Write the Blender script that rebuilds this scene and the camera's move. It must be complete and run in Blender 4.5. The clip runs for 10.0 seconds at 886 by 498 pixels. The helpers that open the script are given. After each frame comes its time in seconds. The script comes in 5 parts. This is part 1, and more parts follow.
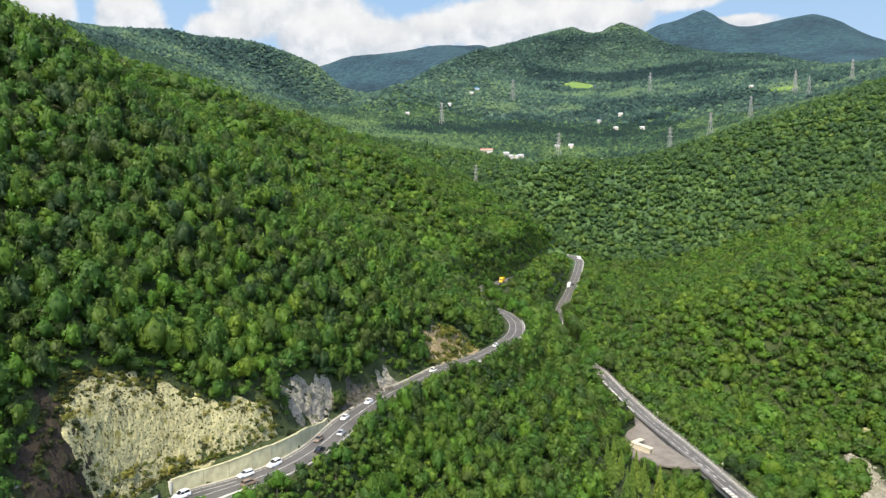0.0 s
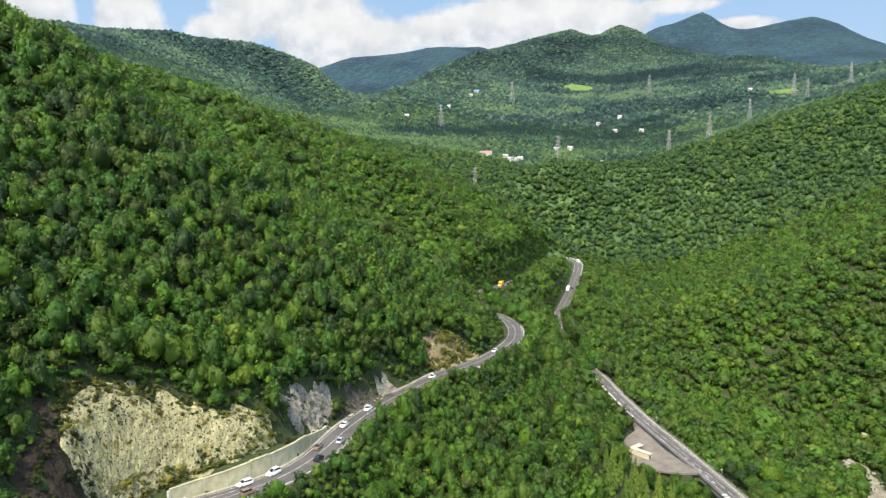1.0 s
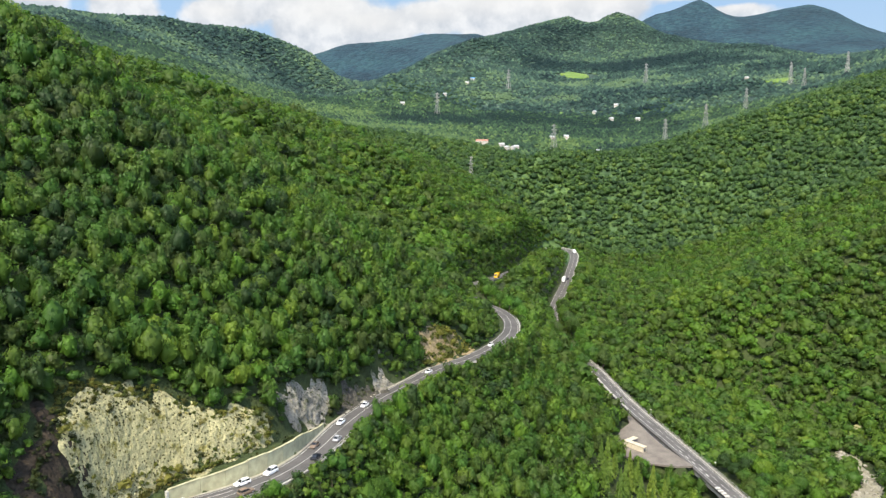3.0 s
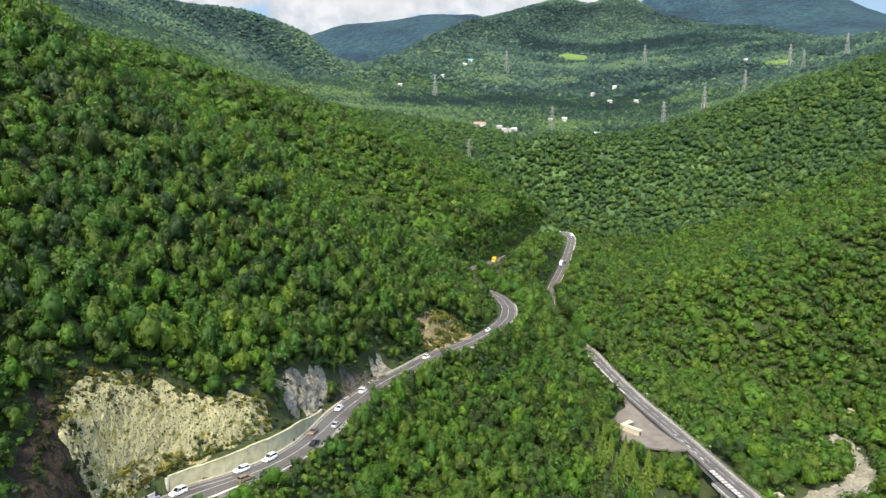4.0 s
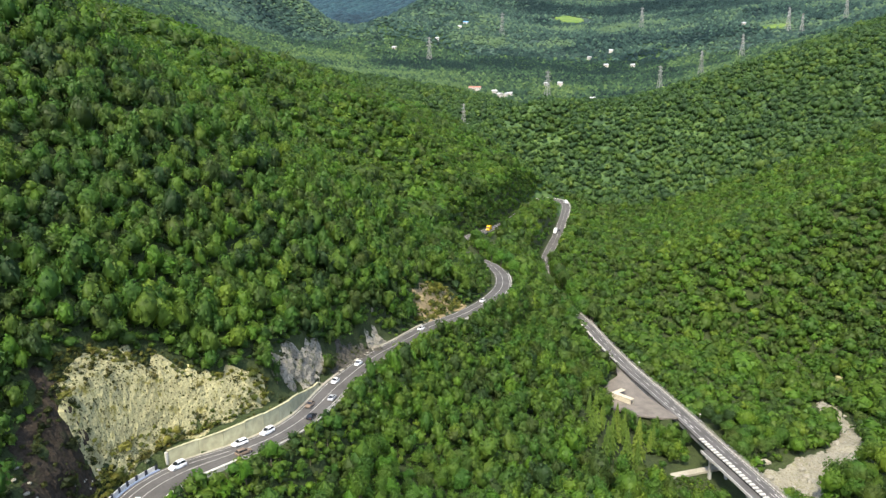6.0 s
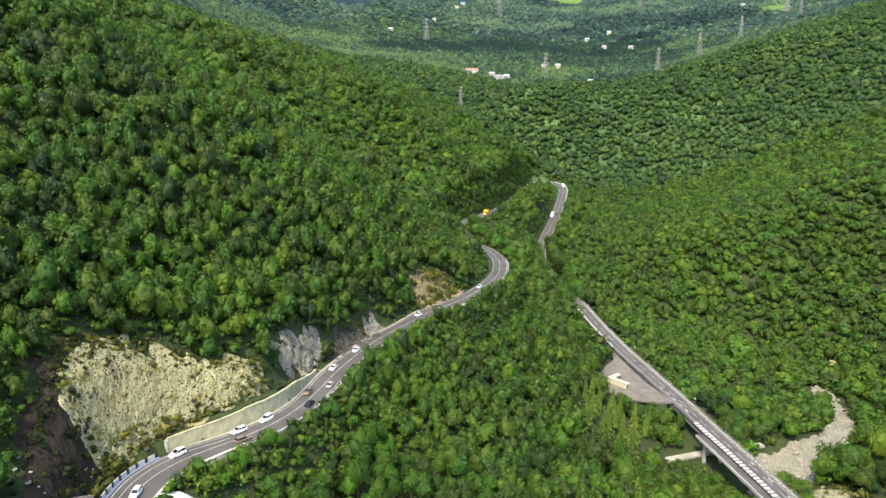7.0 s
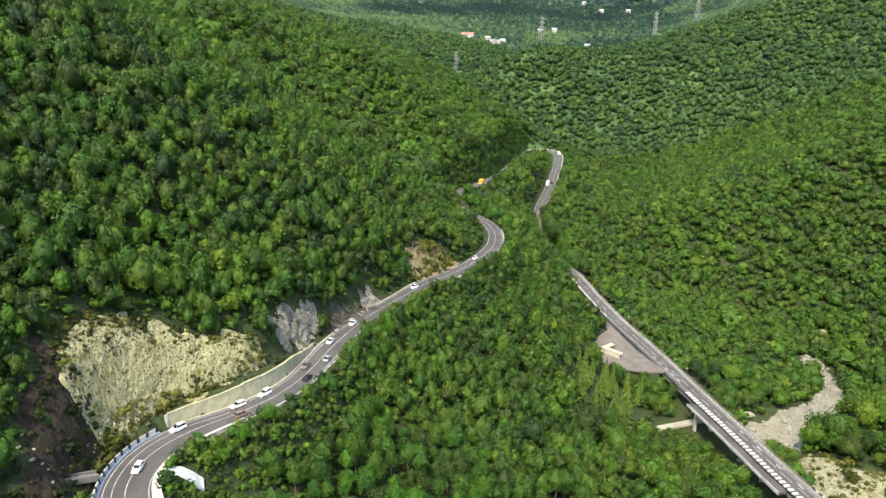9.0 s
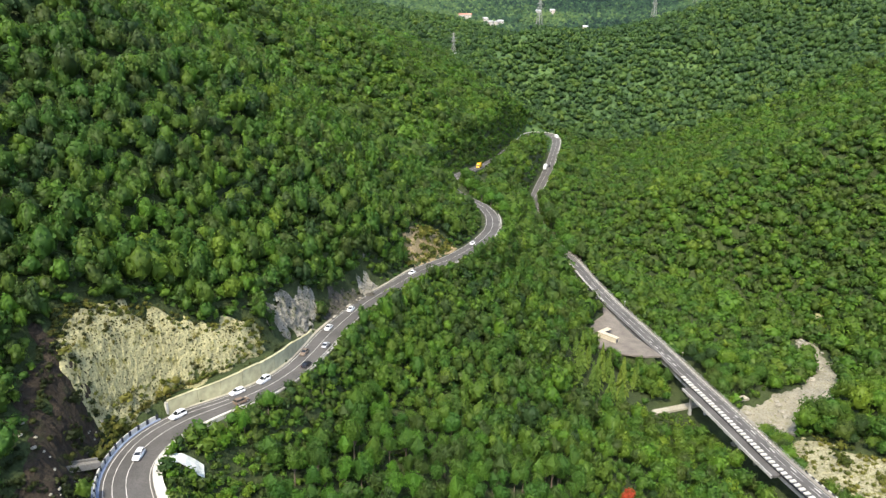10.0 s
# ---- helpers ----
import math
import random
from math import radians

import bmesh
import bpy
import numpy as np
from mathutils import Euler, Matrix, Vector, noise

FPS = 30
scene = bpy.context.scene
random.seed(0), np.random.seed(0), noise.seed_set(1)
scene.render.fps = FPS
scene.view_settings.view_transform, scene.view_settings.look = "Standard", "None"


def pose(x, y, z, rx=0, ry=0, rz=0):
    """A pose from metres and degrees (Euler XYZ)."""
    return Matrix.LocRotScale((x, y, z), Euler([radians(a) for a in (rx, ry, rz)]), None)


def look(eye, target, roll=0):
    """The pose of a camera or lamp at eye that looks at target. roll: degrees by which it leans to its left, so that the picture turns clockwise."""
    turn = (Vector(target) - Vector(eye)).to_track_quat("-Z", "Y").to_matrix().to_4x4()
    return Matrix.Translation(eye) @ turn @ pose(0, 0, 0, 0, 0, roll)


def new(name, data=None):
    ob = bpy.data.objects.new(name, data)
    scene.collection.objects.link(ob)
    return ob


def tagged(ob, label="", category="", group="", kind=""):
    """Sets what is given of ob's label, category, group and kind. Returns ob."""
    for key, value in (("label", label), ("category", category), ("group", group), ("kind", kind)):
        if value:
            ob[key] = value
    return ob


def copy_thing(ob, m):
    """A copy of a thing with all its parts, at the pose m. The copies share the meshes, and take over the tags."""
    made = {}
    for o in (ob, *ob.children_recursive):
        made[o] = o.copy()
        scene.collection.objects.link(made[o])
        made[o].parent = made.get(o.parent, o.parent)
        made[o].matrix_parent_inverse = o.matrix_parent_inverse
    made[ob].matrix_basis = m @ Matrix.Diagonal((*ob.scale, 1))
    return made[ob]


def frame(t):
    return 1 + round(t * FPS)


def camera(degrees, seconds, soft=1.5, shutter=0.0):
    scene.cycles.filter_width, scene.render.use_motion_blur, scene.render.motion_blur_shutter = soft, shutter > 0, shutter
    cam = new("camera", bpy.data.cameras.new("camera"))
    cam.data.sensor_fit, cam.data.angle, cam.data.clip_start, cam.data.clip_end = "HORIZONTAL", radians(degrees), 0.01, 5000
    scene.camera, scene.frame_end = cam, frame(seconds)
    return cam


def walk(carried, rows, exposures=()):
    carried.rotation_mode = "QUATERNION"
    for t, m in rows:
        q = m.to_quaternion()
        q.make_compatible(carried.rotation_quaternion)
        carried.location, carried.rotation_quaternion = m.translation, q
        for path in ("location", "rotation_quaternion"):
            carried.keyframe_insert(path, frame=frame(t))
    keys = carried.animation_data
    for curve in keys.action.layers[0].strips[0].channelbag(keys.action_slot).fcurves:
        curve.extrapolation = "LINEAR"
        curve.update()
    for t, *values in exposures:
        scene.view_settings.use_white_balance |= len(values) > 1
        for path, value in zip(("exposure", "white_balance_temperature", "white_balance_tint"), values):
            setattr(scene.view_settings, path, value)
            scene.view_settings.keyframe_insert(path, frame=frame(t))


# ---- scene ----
cam = camera(64.3, 10.0, soft=1.4)
# seconds, place of the drone, heading, tilt and lean in degrees
PATH = [
    (0, 0.00, 0.00, 150.00, 0.00, -6.00, 0.00),
    (0.5, -0.11, 0.29, 150.76, -0.03, -5.93, 0.08),
    (1, -0.20, 0.35, 151.64, -0.09, -5.89, 0.12),
    (1.5, -0.30, 0.44, 152.46, -0.17, -5.86, 0.17),
    (2, -0.28, 0.48, 153.23, -0.23, -5.90, 0.21),
    (2.5, -0.37, 0.50, 153.94, -0.33, -6.29, 0.24),
    (4, -0.52, 0.43, 156.19, -0.65, -8.39, 0.34),
    (4.5, -0.53, 0.32, 156.96, -0.76, -9.11, 0.39),
    (5, -0.62, 0.36, 157.72, -0.90, -9.86, 0.43),
    (5.5, -0.67, 0.41, 158.39, -1.02, -10.58, 0.48),
    (7, -0.97, 0.38, 160.70, -1.42, -12.73, 0.61),
    (7.5, -1.02, 0.41, 161.36, -1.55, -13.45, 0.67),
    (8, -1.14, 0.36, 162.07, -1.66, -14.12, 0.73),
    (8.5, -1.19, 0.41, 162.80, -1.77, -14.86, 0.76),
    (9, -1.36, 0.36, 163.49, -1.89, -15.54, 0.79),
    (9.5, -1.42, 0.31, 164.23, -2.02, -16.27, 0.84),
    (10, -1.52, 0.25, 164.98, -2.15, -17.00, 0.90),
]


def drone(x, y, z, yaw, tilt, lean):
    return pose(x, y, z, 90 + tilt, 0, yaw) @ pose(0, 0, 0, 0, 0, lean)


walk(cam, [(t, drone(*p)) for t, *p in PATH], exposures=[(0, 1.52), (10, 1.52)])

# ---- light ----
SUN_AZIMUTH, SUN_HEIGHT = radians(-158), radians(54)  # from +y, clockwise seen from above
to_sun = Vector((math.sin(SUN_AZIMUTH) * math.cos(SUN_HEIGHT), math.cos(SUN_AZIMUTH) * math.cos(SUN_HEIGHT), math.sin(SUN_HEIGHT)))
sun = new("sun", bpy.data.lights.new("sun", "SUN"))
sun.data.energy, sun.data.angle, sun.data.color = 2.25, radians(0.6), (1.0, 0.92, 0.74)
sun.matrix_world = look(to_sun * 1000, (0, 0, 0))
world = bpy.data.worlds.new("world")
scene.world = world
world.use_nodes = True
sky = world.node_tree.nodes.new("ShaderNodeTexSky")
sky.sky_type, sky.sun_disc = "NISHITA", False
sky.air_density, sky.dust_density, sky.ozone_density, sky.altitude = 1.0, 3.0, 0.8, 500
sky.sun_elevation, sky.sun_rotation = SUN_HEIGHT, SUN_AZIMUTH
world.node_tree.links.new(sky.outputs[0], world.node_tree.nodes["Background"].inputs[0])
world.node_tree.nodes["Background"].inputs[1].default_value = 0.165

# ---- materials ----
class Nodes:
    """Short forms for building a node material."""

    def __init__(self, name, rough=0.9, metal=0.0):
        self.m = bpy.data.materials.new(name)
        self.m.use_nodes = True
        self.t = self.m.node_tree
        self.p = self.t.nodes["Principled BSDF"]
        self.p.inputs["Roughness"].default_value, self.p.inputs["Metallic"].default_value = rough, metal
        self.p.inputs["Specular IOR Level"].default_value = 0.3

    def node(self, kind, **values):
        n = self.t.nodes.new(kind)
        for key, value in values.items():
            n.inputs[key].default_value = value
        return n

    def link(self, a, b):
        self.t.links.new(a, b)

    def coords(self, how="Object"):
        return self.t.nodes.new("ShaderNodeTexCoord").outputs[how]

    def noise(self, scale, detail=4, rough=0.55, how="Object"):
        n = self.node("ShaderNodeTexNoise", Scale=scale, Detail=detail, Roughness=rough)
        self.link(self.coords(how), n.inputs["Vector"])
        return n.outputs["Fac"]

    def ramp(self, fac, stops):
        r = self.t.nodes.new("ShaderNodeValToRGB")
        while len(r.color_ramp.elements) < len(stops):
            r.color_ramp.elements.new(0.5)
        for e, (pos, c) in zip(r.color_ramp.elements, stops):
            e.position, e.color = pos, (*c, 1)
        self.link(fac, r.inputs[0])
        return r.outputs[0]

    def mix(self, fac, a, b, blend="MIX"):
        n = self.t.nodes.new("ShaderNodeMix")
        n.data_type, n.blend_type = "RGBA", blend
        for sock, v in ((n.inputs[0], fac), (n.inputs[6], a), (n.inputs[7], b)):
            if isinstance(v, (int, float)):
                sock.default_value = v
            elif isinstance(v, tuple):
                sock.default_value = (*v, 1)
            else:
                self.link(v, sock)
        return n.outputs[2]

    def color(self, c):
        if isinstance(c, tuple):
            self.p.inputs["Base Color"].default_value = (*c, 1)
        else:
            self.link(c, self.p.inputs["Base Color"])
        return self

    def bump(self, fac, strength=0.5, distance=0.1):
        b = self.node("ShaderNodeBump", Strength=strength, Distance=distance)
        self.link(fac, b.inputs["Height"])
        self.link(b.outputs[0], self.p.inputs["Normal"])
        return self


def mottled(name, a, b, scale, rough=0.9, metal=0.0, fine=8.0, relief=0.3, distance=0.05):
    """A surface of two close colours, mixed at a coarse and a fine scale, with fine relief."""
    n = Nodes(name, rough, metal)
    coarse, small = n.noise(scale), n.noise(scale * fine, 3)
    c = n.mix(n.ramp(coarse, [(0.35, (0, 0, 0)), (0.65, (1, 1, 1))]), a, b)
    dark = n.ramp(small, [(0.3, (0.72, 0.72, 0.72)), (0.7, (1.12, 1.12, 1.12))])
    n.color(n.mix(1.0, c, dark, "MULTIPLY"))
    if relief:
        n.bump(small, relief, distance)
    return n.m


def foliage(name, stops, patch=0.02, gloss=0.55, single=False, sway=1.1):
    """Leaves: the hue differs from tree to tree, from leaf to leaf and by the stand; some light comes through them."""
    n = Nodes(name, gloss)
    n.p.inputs["Specular IOR Level"].default_value = 0.25
    if single:
        own = n.t.nodes.new("ShaderNodeObjectInfo").outputs["Random"]
        hue = n.t.nodes.new("ShaderNodeMapRange")
        hue.inputs[3].default_value, hue.inputs[4].default_value = 0.15, 0.85
        n.link(own, hue.inputs[0])
        own = hue.outputs[0]
    else:
        tint = n.t.nodes.new("ShaderNodeAttribute")
        tint.attribute_name = "tint"
        own = tint.outputs["Fac"]
    geo = n.t.nodes.new("ShaderNodeNewGeometry")
    add = n.t.nodes.new("ShaderNodeMath")
    add.operation = "MULTIPLY_ADD"
    n.link(n.noise(patch, 3), add.inputs[0])
    add.inputs[1].default_value, add.inputs[2].default_value = sway, -0.5 * sway
    total = n.t.nodes.new("ShaderNodeMath")
    total.operation, total.use_clamp = "ADD", True
    n.link(own, total.inputs[0])
    n.link(add.outputs[0], total.inputs[1])
    c = n.ramp(total.outputs[0], stops)
    leafy = n.ramp(geo.outputs["Random Per Island"], [(0.0, (0.78, 0.80, 0.76)), (1.0, (1.22, 1.20, 1.15))])
    c = n.mix(1.0, c, leafy, "MULTIPLY")
    n.color(c)
    through_leaf = n.t.nodes.new("ShaderNodeBsdfTranslucent")
    n.link(c, through_leaf.inputs[0])
    both = n.node("ShaderNodeMixShader", Fac=0.5)
    n.link(n.p.outputs[0], both.inputs[1])
    n.link(through_leaf.outputs[0], both.inputs[2])
    n.link(both.outputs[0], n.t.nodes["Material Output"].inputs[0])
    return n.m


GREENS = [(0.0, (0.034, 0.070, 0.021)), (0.2, (0.066, 0.098, 0.021)), (0.4, (0.056, 0.134, 0.022)), (0.6, (0.092, 0.150, 0.022)), (0.8, (0.084, 0.186, 0.020)), (1.0, (0.134, 0.206, 0.025))]
LEAF = foliage("leaves", GREENS)
LEAF_VALLEY = foliage("leaves_of_valley_woods", [(p, (1.15 * c[0], 1.12 * c[1], c[2])) for p, c in GREENS], 0.03)
LEAF_TREE = foliage("leaves_of_single_trees", [(p, (0.92 * c[0], 1.02 * c[1], c[2])) for p, c in GREENS], single=True)
LEAF_MID = foliage("leaves_of_middle_woods", [(0.0, (0.042, 0.084, 0.018)), (0.25, (0.070, 0.108, 0.019)), (0.45, (0.060, 0.136, 0.019)), (0.6, (0.094, 0.152, 0.019)), (0.8, (0.082, 0.178, 0.019)), (1.0, (0.128, 0.192, 0.022))], 0.008, sway=0.9)
# Ridge leaves cooler and darker: shade of the hill behind put into the colour.
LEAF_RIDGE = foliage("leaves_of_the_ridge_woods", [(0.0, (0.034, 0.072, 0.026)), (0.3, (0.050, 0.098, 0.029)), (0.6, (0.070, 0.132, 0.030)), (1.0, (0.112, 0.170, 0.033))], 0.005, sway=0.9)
# Far and mountain leaves carry blue distance haze in their colours.
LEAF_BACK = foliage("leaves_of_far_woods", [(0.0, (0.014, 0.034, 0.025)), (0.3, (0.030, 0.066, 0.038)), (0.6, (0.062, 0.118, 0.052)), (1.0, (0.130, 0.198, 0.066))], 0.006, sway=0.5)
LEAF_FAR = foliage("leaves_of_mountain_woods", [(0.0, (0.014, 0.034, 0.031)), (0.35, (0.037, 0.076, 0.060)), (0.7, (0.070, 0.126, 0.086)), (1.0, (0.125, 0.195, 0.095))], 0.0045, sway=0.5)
CONIFER = foliage("conifer_needles", [(0.0, (0.082, 0.150, 0.024)), (0.5, (0.130, 0.206, 0.026)), (1.0, (0.190, 0.240, 0.034))], single=True)
OLIVE_SCRUB = foliage("olive_scrub", [(0.0, (0.070, 0.092, 0.018)), (0.5, (0.125, 0.140, 0.026)), (1.0, (0.21, 0.20, 0.045))], 0.1)
SCRUB = foliage("dry_scrub", [(0.0, (0.035, 0.042, 0.012)), (0.5, (0.075, 0.078, 0.02)), (1.0, (0.17, 0.145, 0.04))], 0.1)
# Scrub colours lowered for the shade of the ravine, recess and bank.
SHADOWED_SCRUB = foliage("shadowed_scrub", [(0.0, (0.018, 0.026, 0.008)), (0.6, (0.032, 0.046, 0.012)), (1.0, (0.06, 0.07, 0.018))], 0.1)
RED_LEAF = foliage("red_leaves", [(0.0, (0.40, 0.06, 0.025)), (1.0, (0.55, 0.12, 0.05))], 0.1, single=True)
BARK = mottled("bark", (0.10, 0.075, 0.055), (0.16, 0.13, 0.10), 1.5)
# Soil coloured dark so that gaps between crowns look like shade.
SOIL = mottled("forest_floor", (0.028, 0.042, 0.013), (0.046, 0.062, 0.018), 0.25, 1.0, fine=6, relief=0.9, distance=0.6)


def canopy(name, colours, crown):
    """Closed woods seen from afar: rounded crowns a few metres wide, each with its own green, in larger stands."""
    n = Nodes(name, 0.9)
    cell = n.node("ShaderNodeTexVoronoi", Scale=1.0 / crown)
    n.link(n.coords(), cell.inputs["Vector"])
    own = n.t.nodes.new("ShaderNodeSeparateColor")
    n.link(cell.outputs["Color"], own.inputs[0])
    c = n.ramp(own.outputs[0], [(0.0, colours[0]), (0.5, colours[1]), (1.0, colours[2])])
    c = n.mix(1.0, c, n.ramp(n.noise(0.0045, 5, 0.62), [(0.36, (0.6, 0.64, 0.68)), (0.5, (0.9, 0.92, 0.95)), (0.64, (1.25, 1.22, 1.1))]), "MULTIPLY")
    n.color(c)
    inv = n.t.nodes.new("ShaderNodeMath")
    inv.operation = "SUBTRACT"
    inv.inputs[0].default_value = 1.0
    n.link(cell.outputs["Distance"], inv.inputs[1])
    return n.bump(inv.outputs[0], 0.8, crown * 0.5).m


# WOODED and WOODED_PEAK have distance haze mixed into the green, most on the peaks.
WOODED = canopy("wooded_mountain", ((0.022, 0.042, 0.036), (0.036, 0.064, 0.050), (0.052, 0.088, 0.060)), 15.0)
WOODED_PEAK = canopy("hazy_mountain", ((0.007, 0.023, 0.034), (0.011, 0.034, 0.047), (0.018, 0.047, 0.058)), 18.0)
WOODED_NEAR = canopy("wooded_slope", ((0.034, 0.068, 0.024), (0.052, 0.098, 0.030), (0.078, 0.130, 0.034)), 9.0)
ASPHALT = mottled("asphalt", (0.070, 0.066, 0.060), (0.104, 0.098, 0.090), 0.12, 0.85, fine=30, relief=0.1, distance=0.01)
FOOTWAY = mottled("weathered_concrete", (0.17, 0.155, 0.13), (0.24, 0.22, 0.185), 0.25, 0.9, fine=10, relief=0.2, distance=0.02)
LAY_BY_TOP = mottled("lay_by_surface", (0.125, 0.108, 0.090), (0.18, 0.158, 0.13), 0.2, 0.9, fine=20, relief=0.1, distance=0.01)
PAINT = mottled("road_paint", (0.34, 0.33, 0.29), (0.52, 0.50, 0.46), 0.6, 0.7, relief=0)
CONCRETE = mottled("concrete", (0.34, 0.33, 0.30), (0.46, 0.44, 0.40), 0.25, 0.9, fine=10, relief=0.2, distance=0.02)
WALL = mottled("retaining_wall_concrete", (0.37, 0.35, 0.21), (0.43, 0.405, 0.25), 0.12, 0.9, fine=4, relief=0)
WHITE = mottled("white_paint", (0.44, 0.425, 0.37), (0.56, 0.54, 0.48), 0.5, 0.6, relief=0)
BLACK = mottled("black_paint", (0.02, 0.022, 0.028), (0.04, 0.042, 0.05), 0.5, 0.6, relief=0)
STEEL = mottled("galvanised_steel", (0.27, 0.26, 0.235), (0.38, 0.37, 0.34), 0.4, 0.5, 0.3, relief=0)


def rock_material(name, light, dark, moss, speck=1.4):
    """Bare rock: pale faces, scattered darker flecks and patches of moss and soil in the hollows."""
    n = Nodes(name, 0.95)
    base = n.mix(n.ramp(n.noise(0.16, 4), [(0.35, (0, 0, 0)), (0.62, (1, 1, 1))]), light, tuple(0.75 * v for v in light))
    grain = n.node("ShaderNodeTexVoronoi", Scale=speck)
    n.link(n.coords(), grain.inputs["Vector"])
    base = n.mix(n.ramp(grain.outputs["Distance"], [(0.20, (1, 1, 1)), (0.33, (0, 0, 0))]), base, dark)
    base = n.mix(n.ramp(n.noise(0.33, 6, 0.7), [(0.54, (0, 0, 0)), (0.66, (1, 1, 1))]), base, moss)
    n.color(n.mix(1.0, base, n.ramp(n.noise(3.0, 3), [(0.3, (0.7, 0.7, 0.7)), (0.7, (1.15, 1.15, 1.15))]), "MULTIPLY"))
    n.bump(n.noise(1.8, 6, 0.65), 0.9, 0.5)
    return n.m


# The limestone's dark flecks paint small shadows as well as tufts.
ROCK = rock_material("pale_limestone", (0.40, 0.37, 0.19), (0.08, 0.072, 0.026), (0.19, 0.17, 0.04), 1.35)
BANK_ROCK = rock_material("pale_bank", (0.33, 0.31, 0.19), (0.13, 0.12, 0.06), (0.15, 0.15, 0.04), 0.9)
# Bank colours lowered to paint the shade under the overhanging trees.
SHADED = rock_material("shaded_earth_bank", (0.085, 0.078, 0.062), (0.03, 0.028, 0.022), (0.05, 0.055, 0.024))
GREY_ROCK = rock_material("grey_rock", (0.27, 0.25, 0.20), (0.075, 0.07, 0.055), (0.07, 0.08, 0.03))
# Brown scree coloured nearly black to stand for the shadow in the ravine.
SCREE_ROCK = rock_material("shadowed_scree", (0.038, 0.028, 0.018), (0.015, 0.012, 0.009), (0.028, 0.030, 0.012))
ORANGE_SOIL = rock_material("ochre_cutting", (0.34, 0.26, 0.14), (0.18, 0.13, 0.065), (0.15, 0.14, 0.045))
GRAVEL = rock_material("river_gravel", (0.28, 0.26, 0.19), (0.16, 0.145, 0.10), (0.16, 0.155, 0.075), 0.9)
STONE = mottled("river_stone", (0.21, 0.195, 0.15), (0.31, 0.29, 0.23), 0.7)
DUST = mottled("pale_track", (0.30, 0.275, 0.21), (0.38, 0.355, 0.28), 0.3)
GRASS = mottled("meadow_grass", (0.085, 0.150, 0.030), (0.12, 0.18, 0.036), 0.03, fine=9, relief=0)
OCHRE = mottled("ochre_ground", (0.17, 0.165, 0.06), (0.24, 0.22, 0.09), 0.2)
HOUSE_WALL = mottled("pale_house_wall", (0.38, 0.35, 0.30), (0.48, 0.45, 0.40), 0.3, relief=0)
CREAM = mottled("cream_render", (0.44, 0.39, 0.28), (0.54, 0.48, 0.36), 0.5, fine=6, relief=0.1)
ROOF_RED = mottled("red_roof", (0.34, 0.16, 0.11), (0.42, 0.22, 0.16), 0.4, relief=0)
ROOF_GREY = mottled("light_sheet_roof", (0.42, 0.42, 0.41), (0.52, 0.52, 0.51), 0.4, 0.5, relief=0)
ROOF_BLUE = mottled("blue_sheet_roof", (0.08, 0.28, 0.52), (0.12, 0.34, 0.60), 0.4, 0.5, relief=0)
BLUE_STEEL = mottled("blue_grey_paint", (0.16, 0.20, 0.28), (0.22, 0.26, 0.34), 0.5, 0.6, relief=0)
SHEET = mottled("white_plastic_sheet", (0.48, 0.50, 0.45), (0.62, 0.63, 0.58), 0.8, 0.6, relief=0.5, distance=0.1)


def plain(name, c, rough=0.4, metal=0.0):
    n = Nodes(name, rough, metal).color(c)
    n.p.inputs["Specular IOR Level"].default_value = 0.5
    return n.m


GLASS = plain("car_glass", (0.015, 0.018, 0.022), 0.08)
TYRE = plain("tyre_rubber", (0.02, 0.02, 0.02), 0.8)
RIM = plain("wheel_rim", (0.45, 0.45, 0.46), 0.35, 0.8)
LIGHT_CLEAR = plain("headlight_glass", (0.75, 0.77, 0.78), 0.15)
LIGHT_RED = plain("tail_light_glass", (0.35, 0.02, 0.02), 0.2)
WINDOW = plain("window_glass", (0.05, 0.06, 0.07), 0.1)
CAR_PAINT = {c: plain(c + "_car_paint", v, 0.25) for c, v in (("white", (0.78, 0.78, 0.77)), ("black", (0.02, 0.022, 0.026)), ("silver", (0.42, 0.43, 0.44)), ("brown", (0.20, 0.15, 0.11)), ("yellow", (0.75, 0.45, 0.03)))}

# ---- landform ----
# Each row is a spot of a named landform: x, y and the height of the ground.
LEFT_HILL = [
    (-104, 219, 175), (-120, 213, 187), (-92, 187, 153), (-126, 315, 180), (-109, 396, 181), (-82, 471, 170), (-75, 387, 146),
    (-27, 510, 152), (-60, 208, 128), (-54, 200, 115), (-32, 234, 111), (-24, 218, 91), (-58, 171, 113), (-73, 172, 132),
    (-76, 138, 117), (10, 280, 85), (26, 457, 83), (55, 564, 91), (86, 665, 97), (70, 867, 122), (15, 700, 145), (-250, 400, 225),
    (-160, 150, 190), (-150, 800, 190), (-60, 1000, 160), (-100, 100, 125), (-75, 108, 101), (-62, 152, 105), (-300, 200, 260),
]
SPUR = [
    (6, 220, 62), (-8, 179, 66), (-25, 147, 71), (22, 166, 52), (53, 238, 30), (74, 187, 27), (47, 274, 49), (26, 263, 62),
    (-19, 133, 66), (0, 100, 55), (40, 110, 40), (80, 120, 25), (-30, 100, 68), (-60, 70, 74), (-20, 30, 60), (60, 330, 48), (62, 420, 55),
]
